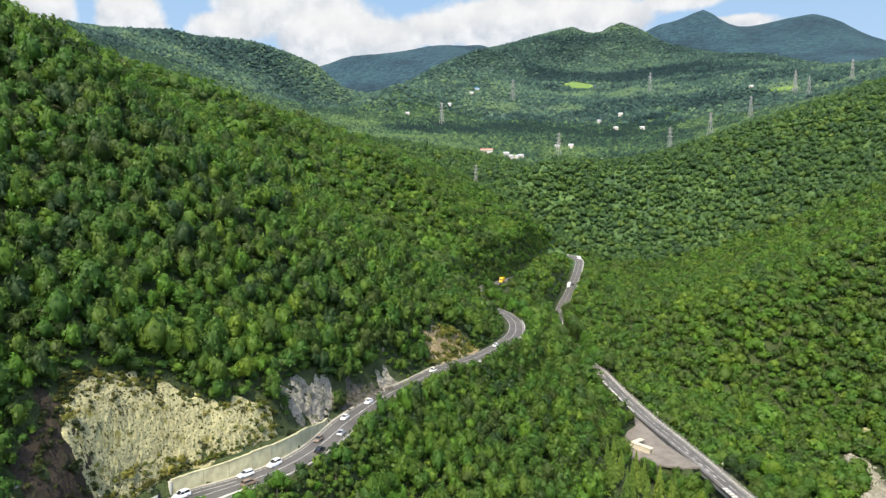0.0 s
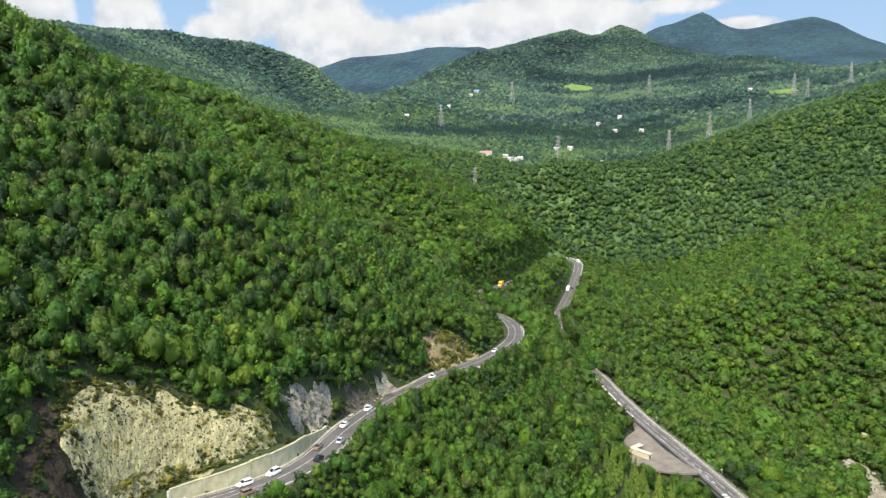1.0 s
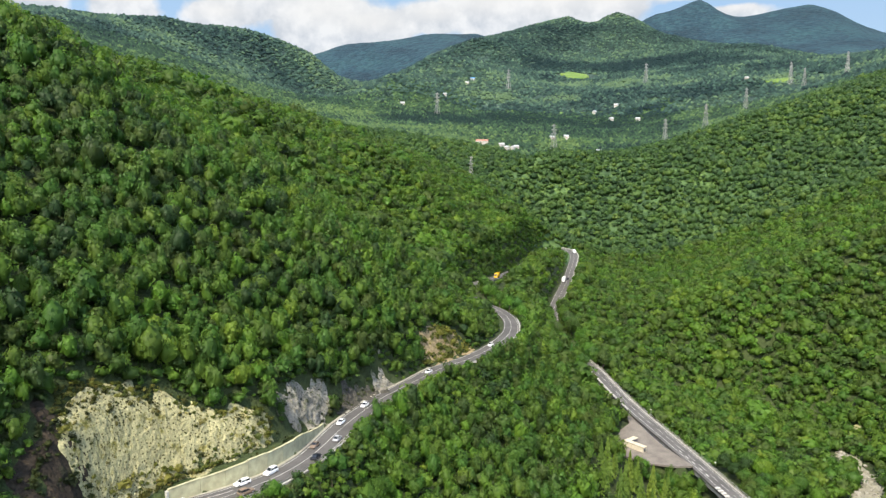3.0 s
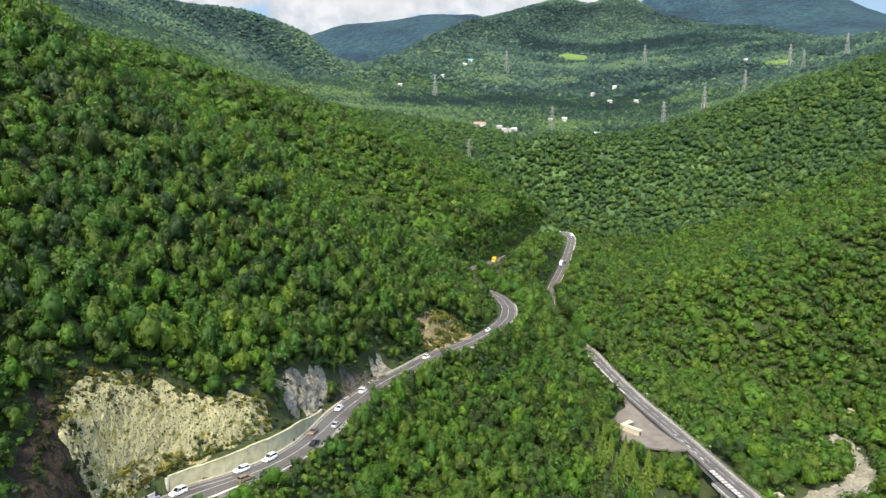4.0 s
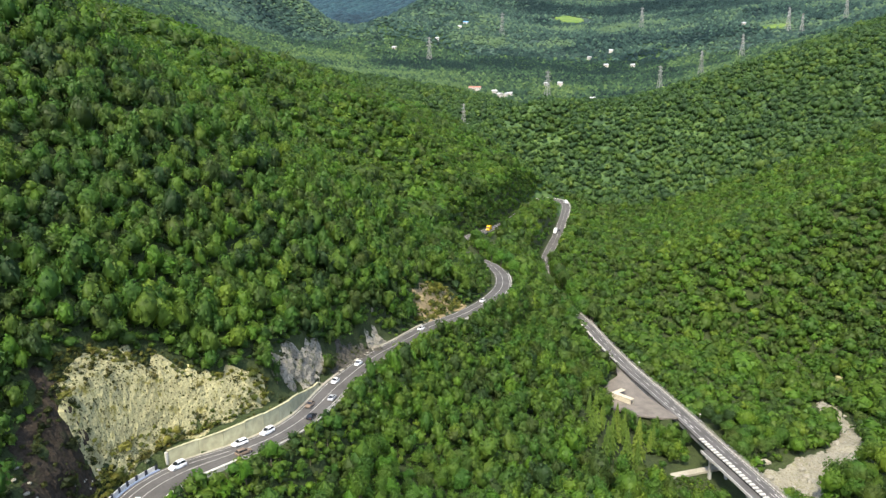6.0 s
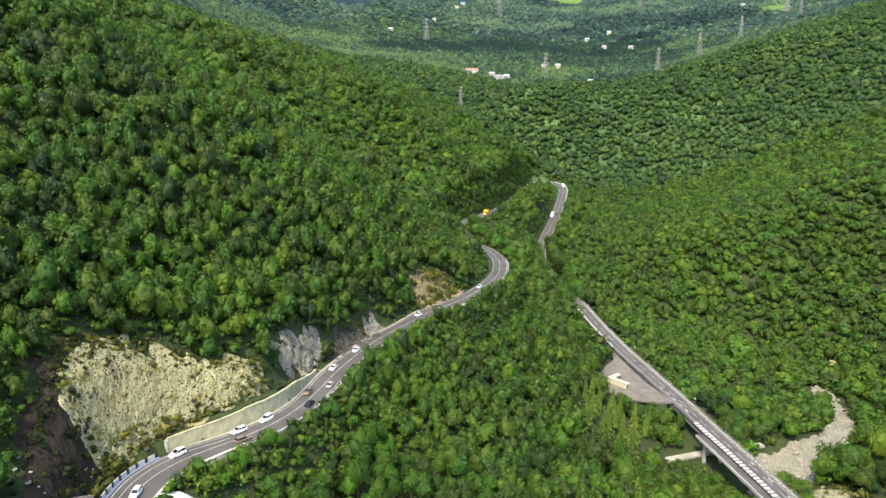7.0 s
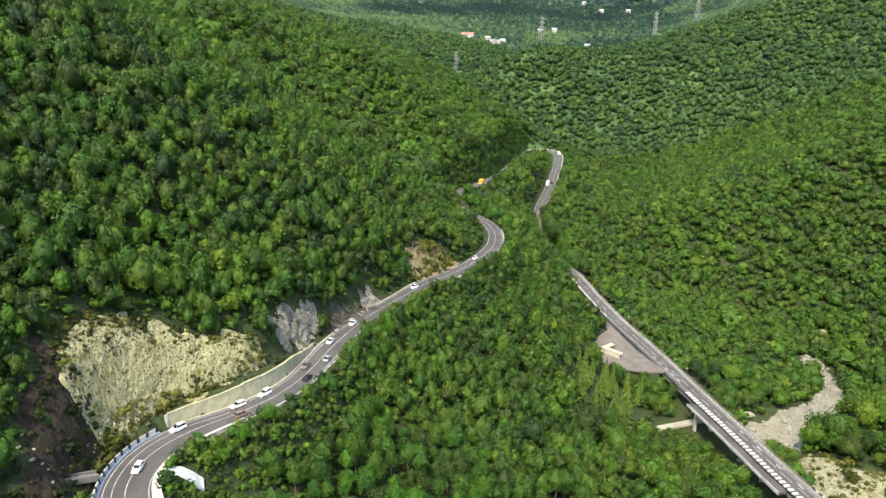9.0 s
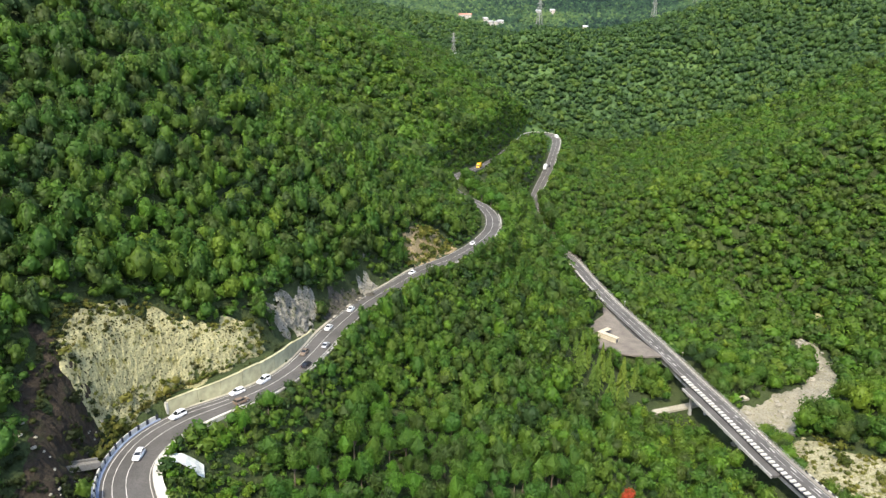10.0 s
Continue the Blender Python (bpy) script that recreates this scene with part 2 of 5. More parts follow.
VALLEY = [
    (92, 447, 38), (138, 480, 32), (179, 737, 40), (230, 400, 8), (207, 457, 23), (228, 368, 8), (181, 289, 8), (200, 311, 7),
    (152, 262, 6), (118, 248, 9), (102, 262, 14), (122, 268, 13.8), (138, 273, 13.2), (142, 218, 18), (139, 286, 19), (110, 330, 18), (170, 560, 42), (130, 900, 75), (75, 1080, 110), (200, 610, 45), (150, 640, 48),
    (110, 190, 12), (130, 150, 14), (140, 340, 20), (90, 300, 18),
]
RIGHT_HILL = [
    (254, 851, 68), (149, 1029, 166), (100, 1040, 144), (190, 1090, 170), (245, 1180, 160), (343, 1344, 149), (437, 1058, 214), (540, 1071, 248), (679, 1134, 290), (469, 775, 153),
    (302, 508, 95), (303, 870, 99), (416, 823, 135), (208, 476, 58), (269, 439, 36), (192, 518, 54), (181, 254, 22), (420, 450, 140),
    (300, 350, 40), (330, 250, 60), (250, 200, 32), (200, 150, 30), (727, 1180, 306), (800, 700, 330), (600, 500, 230), (500, 250, 130),
]
BACK_OF_RIGHT_HILL = [(232, 1450, 165), (336, 1400, 170), (446, 1440, 190), (520, 1480, 215), (600, 1500, 240), (720, 1500, 270), (1100, 1300, 420)]
SETTLED_SLOPE = [
    (78, 1290, 172), (249, 1600, 225), (426, 1750, 252), (600, 1800, 285), (-227, 1750, 295), (-110, 1650, 260), (19, 1500, 225), (99, 1900, 300),
    (-240, 1850, 322), (-132, 2000, 402), (-10, 2300, 496), (-301, 1700, 280), (-300, 2010, 325), (-390, 2080, 350), (-250, 2160, 352), (-384, 1600, 268), (-535, 1500, 360), (-608, 1400, 366),
    (392, 2300, 400), (606, 2100, 386), (817, 1900, 376), (900, 1800, 350), (1300, 1900, 480),
]
LEFT_RANGE = [(-914, 1700, 490), (-866, 1900, 523), (-794, 2100, 563), (-690, 2250, 574), (-600, 2330, 576), (-533, 2400, 562), (-488, 2450, 545), (-435, 2460, 530), (-1500, 2200, 560), (-1400, 1200, 480)]
GORGE = [(-355, 2460, 458), (-263, 2450, 418), (-340, 2250, 372), (-430, 2800, 390), (-300, 2700, 420), (-560, 3050, 470), (-250, 3100, 480)]
MIDDLE_RANGE = [(-450, 3500, 712), (-237, 3600, 753), (-70, 3700, 804), (196, 3800, 840), (385, 3900, 843), (-300, 4300, 650), (-1500, 3500, 560)]
FOREST_TABLE = [(246, 2700, 518), (492, 2900, 573), (719, 2900, 602), (945, 2900, 631), (1219, 2800, 622), (1359, 2600, 544), (1545, 2600, 520), (1500, 3300, 600)]
GREEN_RIDGE = [
    (150, 2850, 622), (250, 3100, 690), (340, 3300, 738), (439, 3300, 774), (530, 3305, 806), (588, 3310, 822), (640, 3305, 802), (700, 3295, 784), (765, 3305, 822), (814, 3310, 842), (860, 3300, 824), (894, 3290, 806), (1010, 3260, 732), (1150, 3250, 690),
    (400, 3700, 640), (700, 3700, 640), (1000, 3700, 660),
]
PEAKS = [
    (500, 4050, 800), (800, 4100, 820), (1077, 4050, 905), (1205, 4083, 985), (1350, 4110, 1022), (1491, 4150, 1096),
    (1646, 4060, 974), (1844, 4114, 1008), (1951, 4130, 1030), (2109, 4140, 1060), (2215, 4010, 990), (2290, 3850, 862), (2420, 3720, 812), (3000, 3600, 700), (1200, 4600, 800), (2000, 4650, 800),
]
SURROUND = [(-500, -200, 250), (0, -300, 60), (400, -200, 120), (-1500, -1500, 300), (1500, -1500, 300), (2500, 800, 500), (-2500, 500, 500), (0, -3000, 200)]

# Centre lines: x, y, height of the carriageway and half its width.
ROAD = [
    (-36, 82, 86.6, 4.5), (-46.5, 98, 86, 4.5), (-53.7, 110.7, 85.5, 4.5), (-55.9, 119.2, 85.3, 4.5), (-55, 128.1, 85, 4.7), (-50.7, 136.4, 84.7, 4.6),
    (-43.7, 143.7, 84.5, 3.8), (-36.8, 152.3, 84.2, 3.5), (-31.8, 162.5, 83.9, 3.5), (-29, 173.3, 83.4, 3.7), (-26.8, 183.9, 82.9, 3.9), (-24.2, 194.1, 82.4, 3.8),
    (-18, 214.1, 81.4, 3.5), (-9, 233.4, 80.4, 3.5), (0.2, 252.2, 79.5, 4.0), (12.6, 269.5, 78.9, 4.0), (22.9, 288.9, 78.4, 3.8), (30.9, 309.4, 78, 3.9),
]
FAR_ROAD = [
    (34.3, 325, 77.8, 3.7), (35.5, 346, 77.5, 3.6), (32, 368, 77.3, 3.6), (23, 392, 77, 3.6), (18, 420, 76.7, 3.6), (23, 452, 76.2, 3.6), (37, 482, 75.4, 3.8), (62, 560, 70, 3.8), (92, 680, 64, 3.8), (118, 775, 60, 4),
    (133, 799, 58.8, 4.2), (145, 793, 58.4, 4.2), (147, 758, 57.4, 4.2), (133, 692, 55, 4.2), (111, 605, 51.4, 4.2), (94, 545, 48.5, 4.2), (82, 497, 45, 4.2), (81.5, 455, 40.8, 4), (87, 424, 37.5, 4),
]
BRIDGE = [(87, 424, 37.5), (91.8, 402, 35.3), (96.5, 374, 32), (102.3, 345, 28.9), (108.5, 318, 26.8), (114.2, 293, 24.6), (117.6, 270, 23.8), (121, 248, 23.5), (123.5, 229, 23.4), (125.8, 210, 23.4), (129, 192, 23.4), (136, 160, 23.6), (146, 120, 24)]


def smooth_line(points, step=2.0):
    """A Catmull-Rom curve through the points, at even steps."""
    p = np.array(points, float)
    p = np.vstack([2 * p[0] - p[1], p, 2 * p[-1] - p[-2]])
    out = []
    for a, b, c, d in zip(p[:-3], p[1:-2], p[2:-1], p[3:]):
        n = max(2, int(np.linalg.norm((c - b)[:3]) / 0.5))
        t = np.linspace(0, 1, n, endpoint=False)[:, None]
        out.append(0.5 * (2 * b + (c - a) * t + (2 * a - 5 * b + 4 * c - d) * t ** 2 + (3 * b - a - 3 * c + d) * t ** 3))
    line = np.vstack([*out, p[-2:-1]])
    run = np.r_[0, np.cumsum(np.linalg.norm(np.diff(line[:, :3], axis=0), axis=1))]
    even = np.linspace(0, run[-1], max(2, int(run[-1] / step) + 1))
    return np.stack([np.interp(even, run, line[:, k]) for k in range(line.shape[1])], 1)


ROAD_ALL, BRIDGE_LINE = smooth_line(ROAD + FAR_ROAD), smooth_line(BRIDGE[::-1])
ROAD_LINE, ROAD_HALF = ROAD_ALL[:, :3], ROAD_ALL[:, 3]
BRIDGE_HALF = np.full(len(BRIDGE_LINE), 4.3)
SPOTS = np.array(LEFT_HILL + SPUR + VALLEY + RIGHT_HILL + BACK_OF_RIGHT_HILL + SETTLED_SLOPE + LEFT_RANGE + GORGE + MIDDLE_RANGE + FOREST_TABLE + GREEN_RIDGE + PEAKS + SURROUND, float)


def spread(x, y):
    """Softened distance of places to every landform spot."""
    return np.sqrt((x[:, None] - SPOTS[:, 0]) ** 2 + (y[:, None] - SPOTS[:, 1]) ** 2 + 18.0 ** 2)


K = spread(SPOTS[:, 0], SPOTS[:, 1]) - 3.0 * np.eye(len(SPOTS))
Q = np.c_[np.ones(len(SPOTS)), SPOTS[:, :2]]
SOLVED = np.linalg.solve(np.block([[K, Q], [Q.T, np.zeros((3, 3))]]), np.r_[SPOTS[:, 2], 0, 0, 0])


def value_noise(x, y, seed):
    """Smooth random values between -1 and 1 on a unit grid."""
    xi, yi = np.floor(x).astype(np.int64), np.floor(y).astype(np.int64)
    u, v = x - xi, y - yi
    u, v = u * u * (3 - 2 * u), v * v * (3 - 2 * v)

    def at(a, b):
        h = (a * 374761393 + b * 668265263 + seed * 974711) & 0x7FFFFFFF
        h = ((h ^ (h >> 13)) * 1274126177) & 0x7FFFFFFF
        return ((h ^ (h >> 16)) & 0xFFFF) / 32767.5 - 1
    top = at(xi, yi) * (1 - u) + at(xi + 1, yi) * u
    low = at(xi, yi + 1) * (1 - u) + at(xi + 1, yi + 1) * u
    return top * (1 - v) + low * v


def near_line(x, y, line, half):
    """Distance from the edge of a road, the side (positive to its left) and the height of the nearest spot of it."""
    d, side, z = np.full(len(x), 1e6), np.zeros(len(x)), np.zeros(len(x))
    box = (x > line[:, 0].min() - 60) & (x < line[:, 0].max() + 60) & (y > line[:, 1].min() - 60) & (y < line[:, 1].max() + 60)
    tang = np.gradient(line[:, :2], axis=0)
    idx = np.nonzero(box)[0]
    for part_of in np.array_split(idx, max(1, len(idx) // 4000)):
        dx, dy = x[part_of, None] - line[:, 0], y[part_of, None] - line[:, 1]
        k = np.argmin(dx * dx + dy * dy, 1)
        r = np.arange(len(k))
        d[part_of], z[part_of] = np.hypot(dx[r, k], dy[r, k]) - half[k], line[k, 2]
        side[part_of] = np.sign(tang[k, 0] * dy[r, k] - tang[k, 1] * dx[r, k])
    return d, side, z


def ease(t):
    t = np.clip(t, 0, 1)
    return t * t * (3 - 2 * t)


def inside(x, y, outline):
    """Which places lie inside an outline in the plan."""
    hit = np.zeros(len(x), bool)
    for (x0, y0), (x1, y1) in zip(outline, outline[1:] + outline[:1]):
        if y0 != y1:
            hit ^= ((y0 > y) != (y1 > y)) & (x < (x1 - x0) * (y - y0) / (y1 - y0) + x0)
    return hit


def wall_height(y):
    """Height of the retaining wall above the carriageway, along the road."""
    return np.interp(y, [133, 140, 150, 162, 172, 181], [2.6, 3.1, 4.0, 3.8, 3.0, 1.2])


# Outlines in the plan of what bears no trees.
ROCK_FACE = [(-73.5, 131), (-71, 137), (-66.5, 144), (-64, 147.5), (-61.6, 152.5), (-56, 154), (-52, 157), (-45, 165), (-41, 168.5), (-40.5, 163), (-49, 149), (-57.5, 140), (-61.5, 131), (-64.5, 126), (-67.5, 125), (-71.5, 126)]
SCREE = [(-73.5, 131), (-69, 129), (-65, 128), (-61.5, 122), (-61, 116), (-61, 108), (-52, 97), (-46, 86), (-50, 75), (-66, 80), (-69, 100), (-71, 114), (-73, 124)]
GROVE = [(60, 246), (60, 275), (76, 287), (84, 284), (98, 283), (97, 270), (84, 246)]
GREY_FACE = [(-42.5, 171), (-41.5, 178), (-37.5, 192), (-33, 200), (-30.5, 196), (-33, 184), (-38, 174)]
GREY_FOOT = [(-42, 167), (-38, 174), (-33, 184), (-30.5, 196), (-24, 197), (-27, 172), (-36, 163)]
DARK_BANK = [(-32, 199), (-29.5, 208), (-25, 219), (-21, 224), (-16, 227), (-16, 222), (-22, 212), (-27, 197)]
SMALL_FACE = [(-23, 225), (-20, 232), (-15, 233), (-16, 226), (-20, 221)]
CUTTING = [(-8, 256), (-4, 268), (4, 281), (13, 286), (15, 281), (6, 268), (-2, 255)]
STREAM_BED = [(217, 350), (216, 331), (206, 307), (197, 287), (184, 273), (169, 261), (161, 253), (150, 254), (137, 253), (128, 250), (124, 257), (134, 262), (148, 268), (158, 269), (168, 279), (184, 291), (192, 308), (203, 325), (209, 345)]
BANK = [(-32, 199), (-29.5, 208), (-25, 219), (-21, 224), (-16, 227), (-16, 222), (-22, 212), (-27, 197)]
SMALL_FACE = [(-23, 225), (-20, 232), (-15, 233), (-16, 226), (-20, 221)]
CUTTING = [(-8, 256), (-4, 268), (4, 281), (13, 286), (15, 281), (6, 268), (-2, 255)]
STREAM_BED = [(208, 352), (213, 342), (208, 316), (197, 290), (180, 268), (164, 254), (144, 243), (126, 242), (124, 256), (138, 268), (156, 276), (178, 292), (193, 306), (202, 325), (204, 345)]
BANK = [(146, 243), (156, 242), (158, 226), (162, 217), (176, 214), (176, 200), (160, 190), (142, 194), (136, 206), (139, 226)]
SCAR = [(229, 379), (236, 380), (234, 369), (227, 368)]
LAY_BY = [(96.5, 352), (95, 336), (88, 328), (80, 315), (81, 302), (91, 293), (102, 289.5), (110, 290), (104, 309)]
HAIRPIN = [(110, 735), (120, 765), (133, 789), (141, 785), (142, 755), (135, 722)]
ROAD_GAP = [(29, 464), (33, 490), (46, 502), (52, 494), (42, 464)]
TRACK_FRONT = [(90, 240), (114, 244), (114, 260), (92, 258)]
TRACK = [(96, 257), (140, 270), (141, 275), (95, 263)]
INSIDE_BEND = [(-47, 98), (-33, 94), (-31, 112), (-34, 128), (-38, 135), (-44, 134), (-49, 120)]
SHOULDER = [(-64.5, 127), (-61.8, 131.5), (-59, 134.5), (-60.8, 130), (-61.6, 124), (-62.2, 118), (-64, 120)]
BRIDGE_HEAD = [(80, 372), (84, 400), (92, 403), (97, 385), (99, 352), (88, 352)]
BRIDGE_SIDE = [(80, 388), (85, 401), (91, 402), (95, 385), (99.5, 355), (92, 350), (83, 372)]
STREAM_SIDE = [(125, 258), (150, 276), (180, 297), (190, 310), (170, 312), (140, 294), (125, 282)]
ROCK_FOOT = [(-42, 169), (-39, 165), (-36, 160), (-43, 147), (-50, 139), (-58, 131), (-61.5, 131), (-57.5, 140), (-49, 149), (-40.5, 163)]
GAP_FRONT = [(30, 445), (33, 476), (46, 486), (48, 450)]
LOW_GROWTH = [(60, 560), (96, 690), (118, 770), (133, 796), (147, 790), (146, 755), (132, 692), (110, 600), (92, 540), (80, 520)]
HAIRPIN_BANK = [(112, 785), (122, 803), (134, 812), (150, 806), (156, 790), (162, 800), (152, 824), (130, 828), (110, 806)]
HAIRPIN_FRONT = [(104, 690), (114, 745), (124, 772), (136, 780), (138, 745), (128, 690)]
CLEARING = [(84, 488), (94, 500), (98, 488), (92, 476)]


def ground_height(x, y):
    """Height of the ground at places in the plan, with the road's bench cut into the hill."""
    x, y = np.asarray(x, float).ravel(), np.asarray(y, float).ravel()
    z = np.concatenate([np.c_[spread(a, b), np.ones(len(a)), a, b] @ SOLVED for a, b in zip(np.array_split(x, 1 + len(x) // 20000), np.array_split(y, 1 + len(x) // 20000))])
    far = ease((np.hypot(x, y) - 500) / 2500)
    crest = 1 - 0.35 * ease((y - 3300) / 400)
    for size, amount in ((9, 0.7), (34, 1.6), (130, 3.0), (420, 14.0), (190, 8.0)):
        z += amount * (far * crest if size > 120 else 1.0) * value_noise(x / size, y / size, size)
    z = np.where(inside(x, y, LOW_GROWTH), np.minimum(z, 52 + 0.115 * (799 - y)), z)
    d, side, rz = near_line(x, y, ROAD_LINE, ROAD_HALF)
    up = np.maximum(z, rz - 40)
    t = ease((d - 1.3) / np.where(z > rz, 8.0, 9.0))
    z = np.where(d < 34, (rz - 0.35) * (1 - t) + up * t, z)
    behind_wall = (side > 0) & (y > 134) & (y < 182) & (d > 1.5) & (d < 25)
    z = np.where(behind_wall, np.maximum(z, rz + wall_height(y) - 0.4), z)
    level = inside(x, y, LAY_BY)
    z = np.where(level, 25.6, z)
    d, side, rz = near_line(x, y, BRIDGE_LINE, BRIDGE_HALF)
    low = np.minimum(z, rz - np.clip(4.5 - d * 0.1, 0.5, 9))
    reach = np.where(y > 345, 18.0, 8.0)
    z = np.where((d < reach + 2) & ~level, low + (z - low) * ease((d - 2) / reach), z)
    return z


def haze_edge(x):
    """How far out the woods of the high peaks, coloured bluest for distance haze, begin."""
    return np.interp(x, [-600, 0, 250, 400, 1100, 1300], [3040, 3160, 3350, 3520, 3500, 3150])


def mesh_object(name, verts, faces, material=None, smooth=False):
    """A mesh object from arrays; faces is an (n, 3) or (n, 4) array."""
    me = bpy.data.meshes.new(name)
    verts, faces = np.asarray(verts, np.float32), np.asarray(faces, np.int32)
    k = faces.shape[1]
    me.vertices.add(len(verts))
    me.vertices.foreach_set("co", verts.ravel())
    me.loops.add(faces.size)
    me.loops.foreach_set("vertex_index", faces.ravel())
    me.polygons.add(len(faces))
    me.polygons.foreach_set("loop_start", np.arange(0, faces.size, k, dtype=np.int32))
    me.polygons.foreach_set("use_smooth", np.full(len(faces), smooth))
    me.update(calc_edges=True)
    if material:
        me.materials.append(material)
    return new(name, me)


def steps_out(stops, far_lo, far_hi, growth, widest=52.0):
    """Grid lines: even steps between the stops (place, step), ever wider beyond them."""
    mid = np.concatenate([np.arange(a, b, s) for (a, s), (b, _) in zip(stops, stops[1:])] + [[stops[-1][0]]])
    out, s = [mid[-1]], stops[-2][1]
    while out[-1] < far_hi:
        s = min(s * growth, widest) if out[-1] < 4700 else s * 1.3
        out.append(out[-1] + s)
    back, s = [mid[0]], stops[0][1]
    while back[-1] > far_lo:
        s = min(s * growth, widest) if back[-1] > -2200 else s * 1.3
        back.append(back[-1] - s)
    return np.r_[back[:0:-1], mid, out[1:]]


def grid_faces(nx, ny):
    i = np.arange(nx * ny).reshape(ny, nx)
    return np.stack([i[:-1, :-1], i[:-1, 1:], i[1:, 1:], i[1:, :-1]], -1).reshape(-1, 4)


gx = steps_out([(-140, 3.0), (-88, 1.3), (-16, 3.5), (270, 3.5)], -4900, 4900, 1.07)
gy = steps_out([(84, 3.0), (102, 1.3), (206, 3.5), (440, 6.5), (830, 6.5)], -4900, 4900, 1.06)
XX, YY = np.meshgrid(gx, gy)
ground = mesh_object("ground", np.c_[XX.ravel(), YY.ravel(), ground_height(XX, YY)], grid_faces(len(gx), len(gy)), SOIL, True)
tagged(ground, "green wooded valley floor and hillsides, soil darkened as woodland shade", "ground", kind="structure")
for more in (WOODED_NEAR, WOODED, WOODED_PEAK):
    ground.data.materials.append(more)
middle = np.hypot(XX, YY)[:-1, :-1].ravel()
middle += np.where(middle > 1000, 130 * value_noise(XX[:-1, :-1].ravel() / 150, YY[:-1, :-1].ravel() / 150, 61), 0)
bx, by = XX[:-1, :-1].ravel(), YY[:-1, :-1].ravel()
# beyond this edge the ground takes the bluest haze colour
back = by + 60 * value_noise(bx / 120, by / 120, 62) > haze_edge(bx)
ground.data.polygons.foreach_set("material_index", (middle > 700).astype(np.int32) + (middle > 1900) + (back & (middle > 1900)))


def sideways(line):
    """Unit vectors to the left of a line in the plan."""
    t = np.gradient(line[:, :2], axis=0)
    t /= np.linalg.norm(t, axis=1)[:, None]
    return np.c_[-t[:, 1], t[:, 0], 0 * t[:, 0]]


def ribbon(name, line, left, right, lift, material, thick=0.0):
    """A strip along a line, from right to left of it (offsets in metres, left positive), with a skirt where it has thickness."""
    n = sideways(line)
    a, b = line + n * np.asarray(right).reshape(-1, 1), line + n * np.asarray(left).reshape(-1, 1)
    up = np.array([0, 0, lift])
    rows = [a + up, b + up]
    if thick:
        rows = [a + up - [0, 0, thick], a + up, b + up, b + up - [0, 0, thick]]
    k = len(rows)
    v = np.stack(rows, 1).reshape(-1, 3)
    faces = []
    for j in range(k - 1 + (1 if thick else 0)):
        i = np.arange(len(line) - 1) * k
        j2 = (j + 1) % k
        faces.append(np.stack([i + j, i + k + j, i + k + j2, i + j2], 1))
    return mesh_object(name, v, np.concatenate(faces)[:, ::-1], material)


road = tagged(ribbon("road", ROAD_LINE, ROAD_HALF, -ROAD_HALF, 0.0, ASPHALT, 0.5), "grey worn asphalt mountain road along the hillside", "road", kind="structure")
bridge_deck = tagged(ribbon("road_bridge", BRIDGE_LINE, 4.3, -4.3, 0.0, ASPHALT, 0.9), "grey asphalt road on a concrete bridge", "road", kind="structure")
girder = ribbon("girder", BRIDGE_LINE, 3.7, -3.7, -0.904, CONCRETE, 1.9)
girder.parent = bridge_deck
tagged(girder, "pale grey concrete girder")


# ---- woods ----
def icosphere(level):
    bm = bmesh.new()
    bmesh.ops.create_icosphere(bm, subdivisions=level, radius=1.0)
    v = np.array([q.co[:] for q in bm.verts])
    f = np.array([[q.index for q in p.verts] for p in bm.faces])
    bm.free()
    return v, f


BALL = {level: icosphere(level) for level in (1, 2)}


def dome_shape(rng, rings=2):
    """A small far crown: an uneven dome of a few faces, standing on z = 0."""
    v, f = [(0, 0, 1.9)], []
    for k in range(rings):
        for j in range(5):
            a, r = 1.2566 * j + 0.6 * k + rng.uniform(-0.2, 0.2), (0.62, 1.0)[k + 2 - rings] * rng.uniform(0.8, 1.2)
            v.append((r * math.cos(a), r * math.sin(a), (1.45, 0.2)[k + 2 - rings] * rng.uniform(0.85, 1.15)))
    for j in range(5):
        i, h = 1 + j, 1 + (j + 1) % 5
        f.append((0, i, h))
        if rings == 2:
            f += [(i, i + 5, h), (h, i + 5, h + 5)]
    return np.array(v), np.array(f)


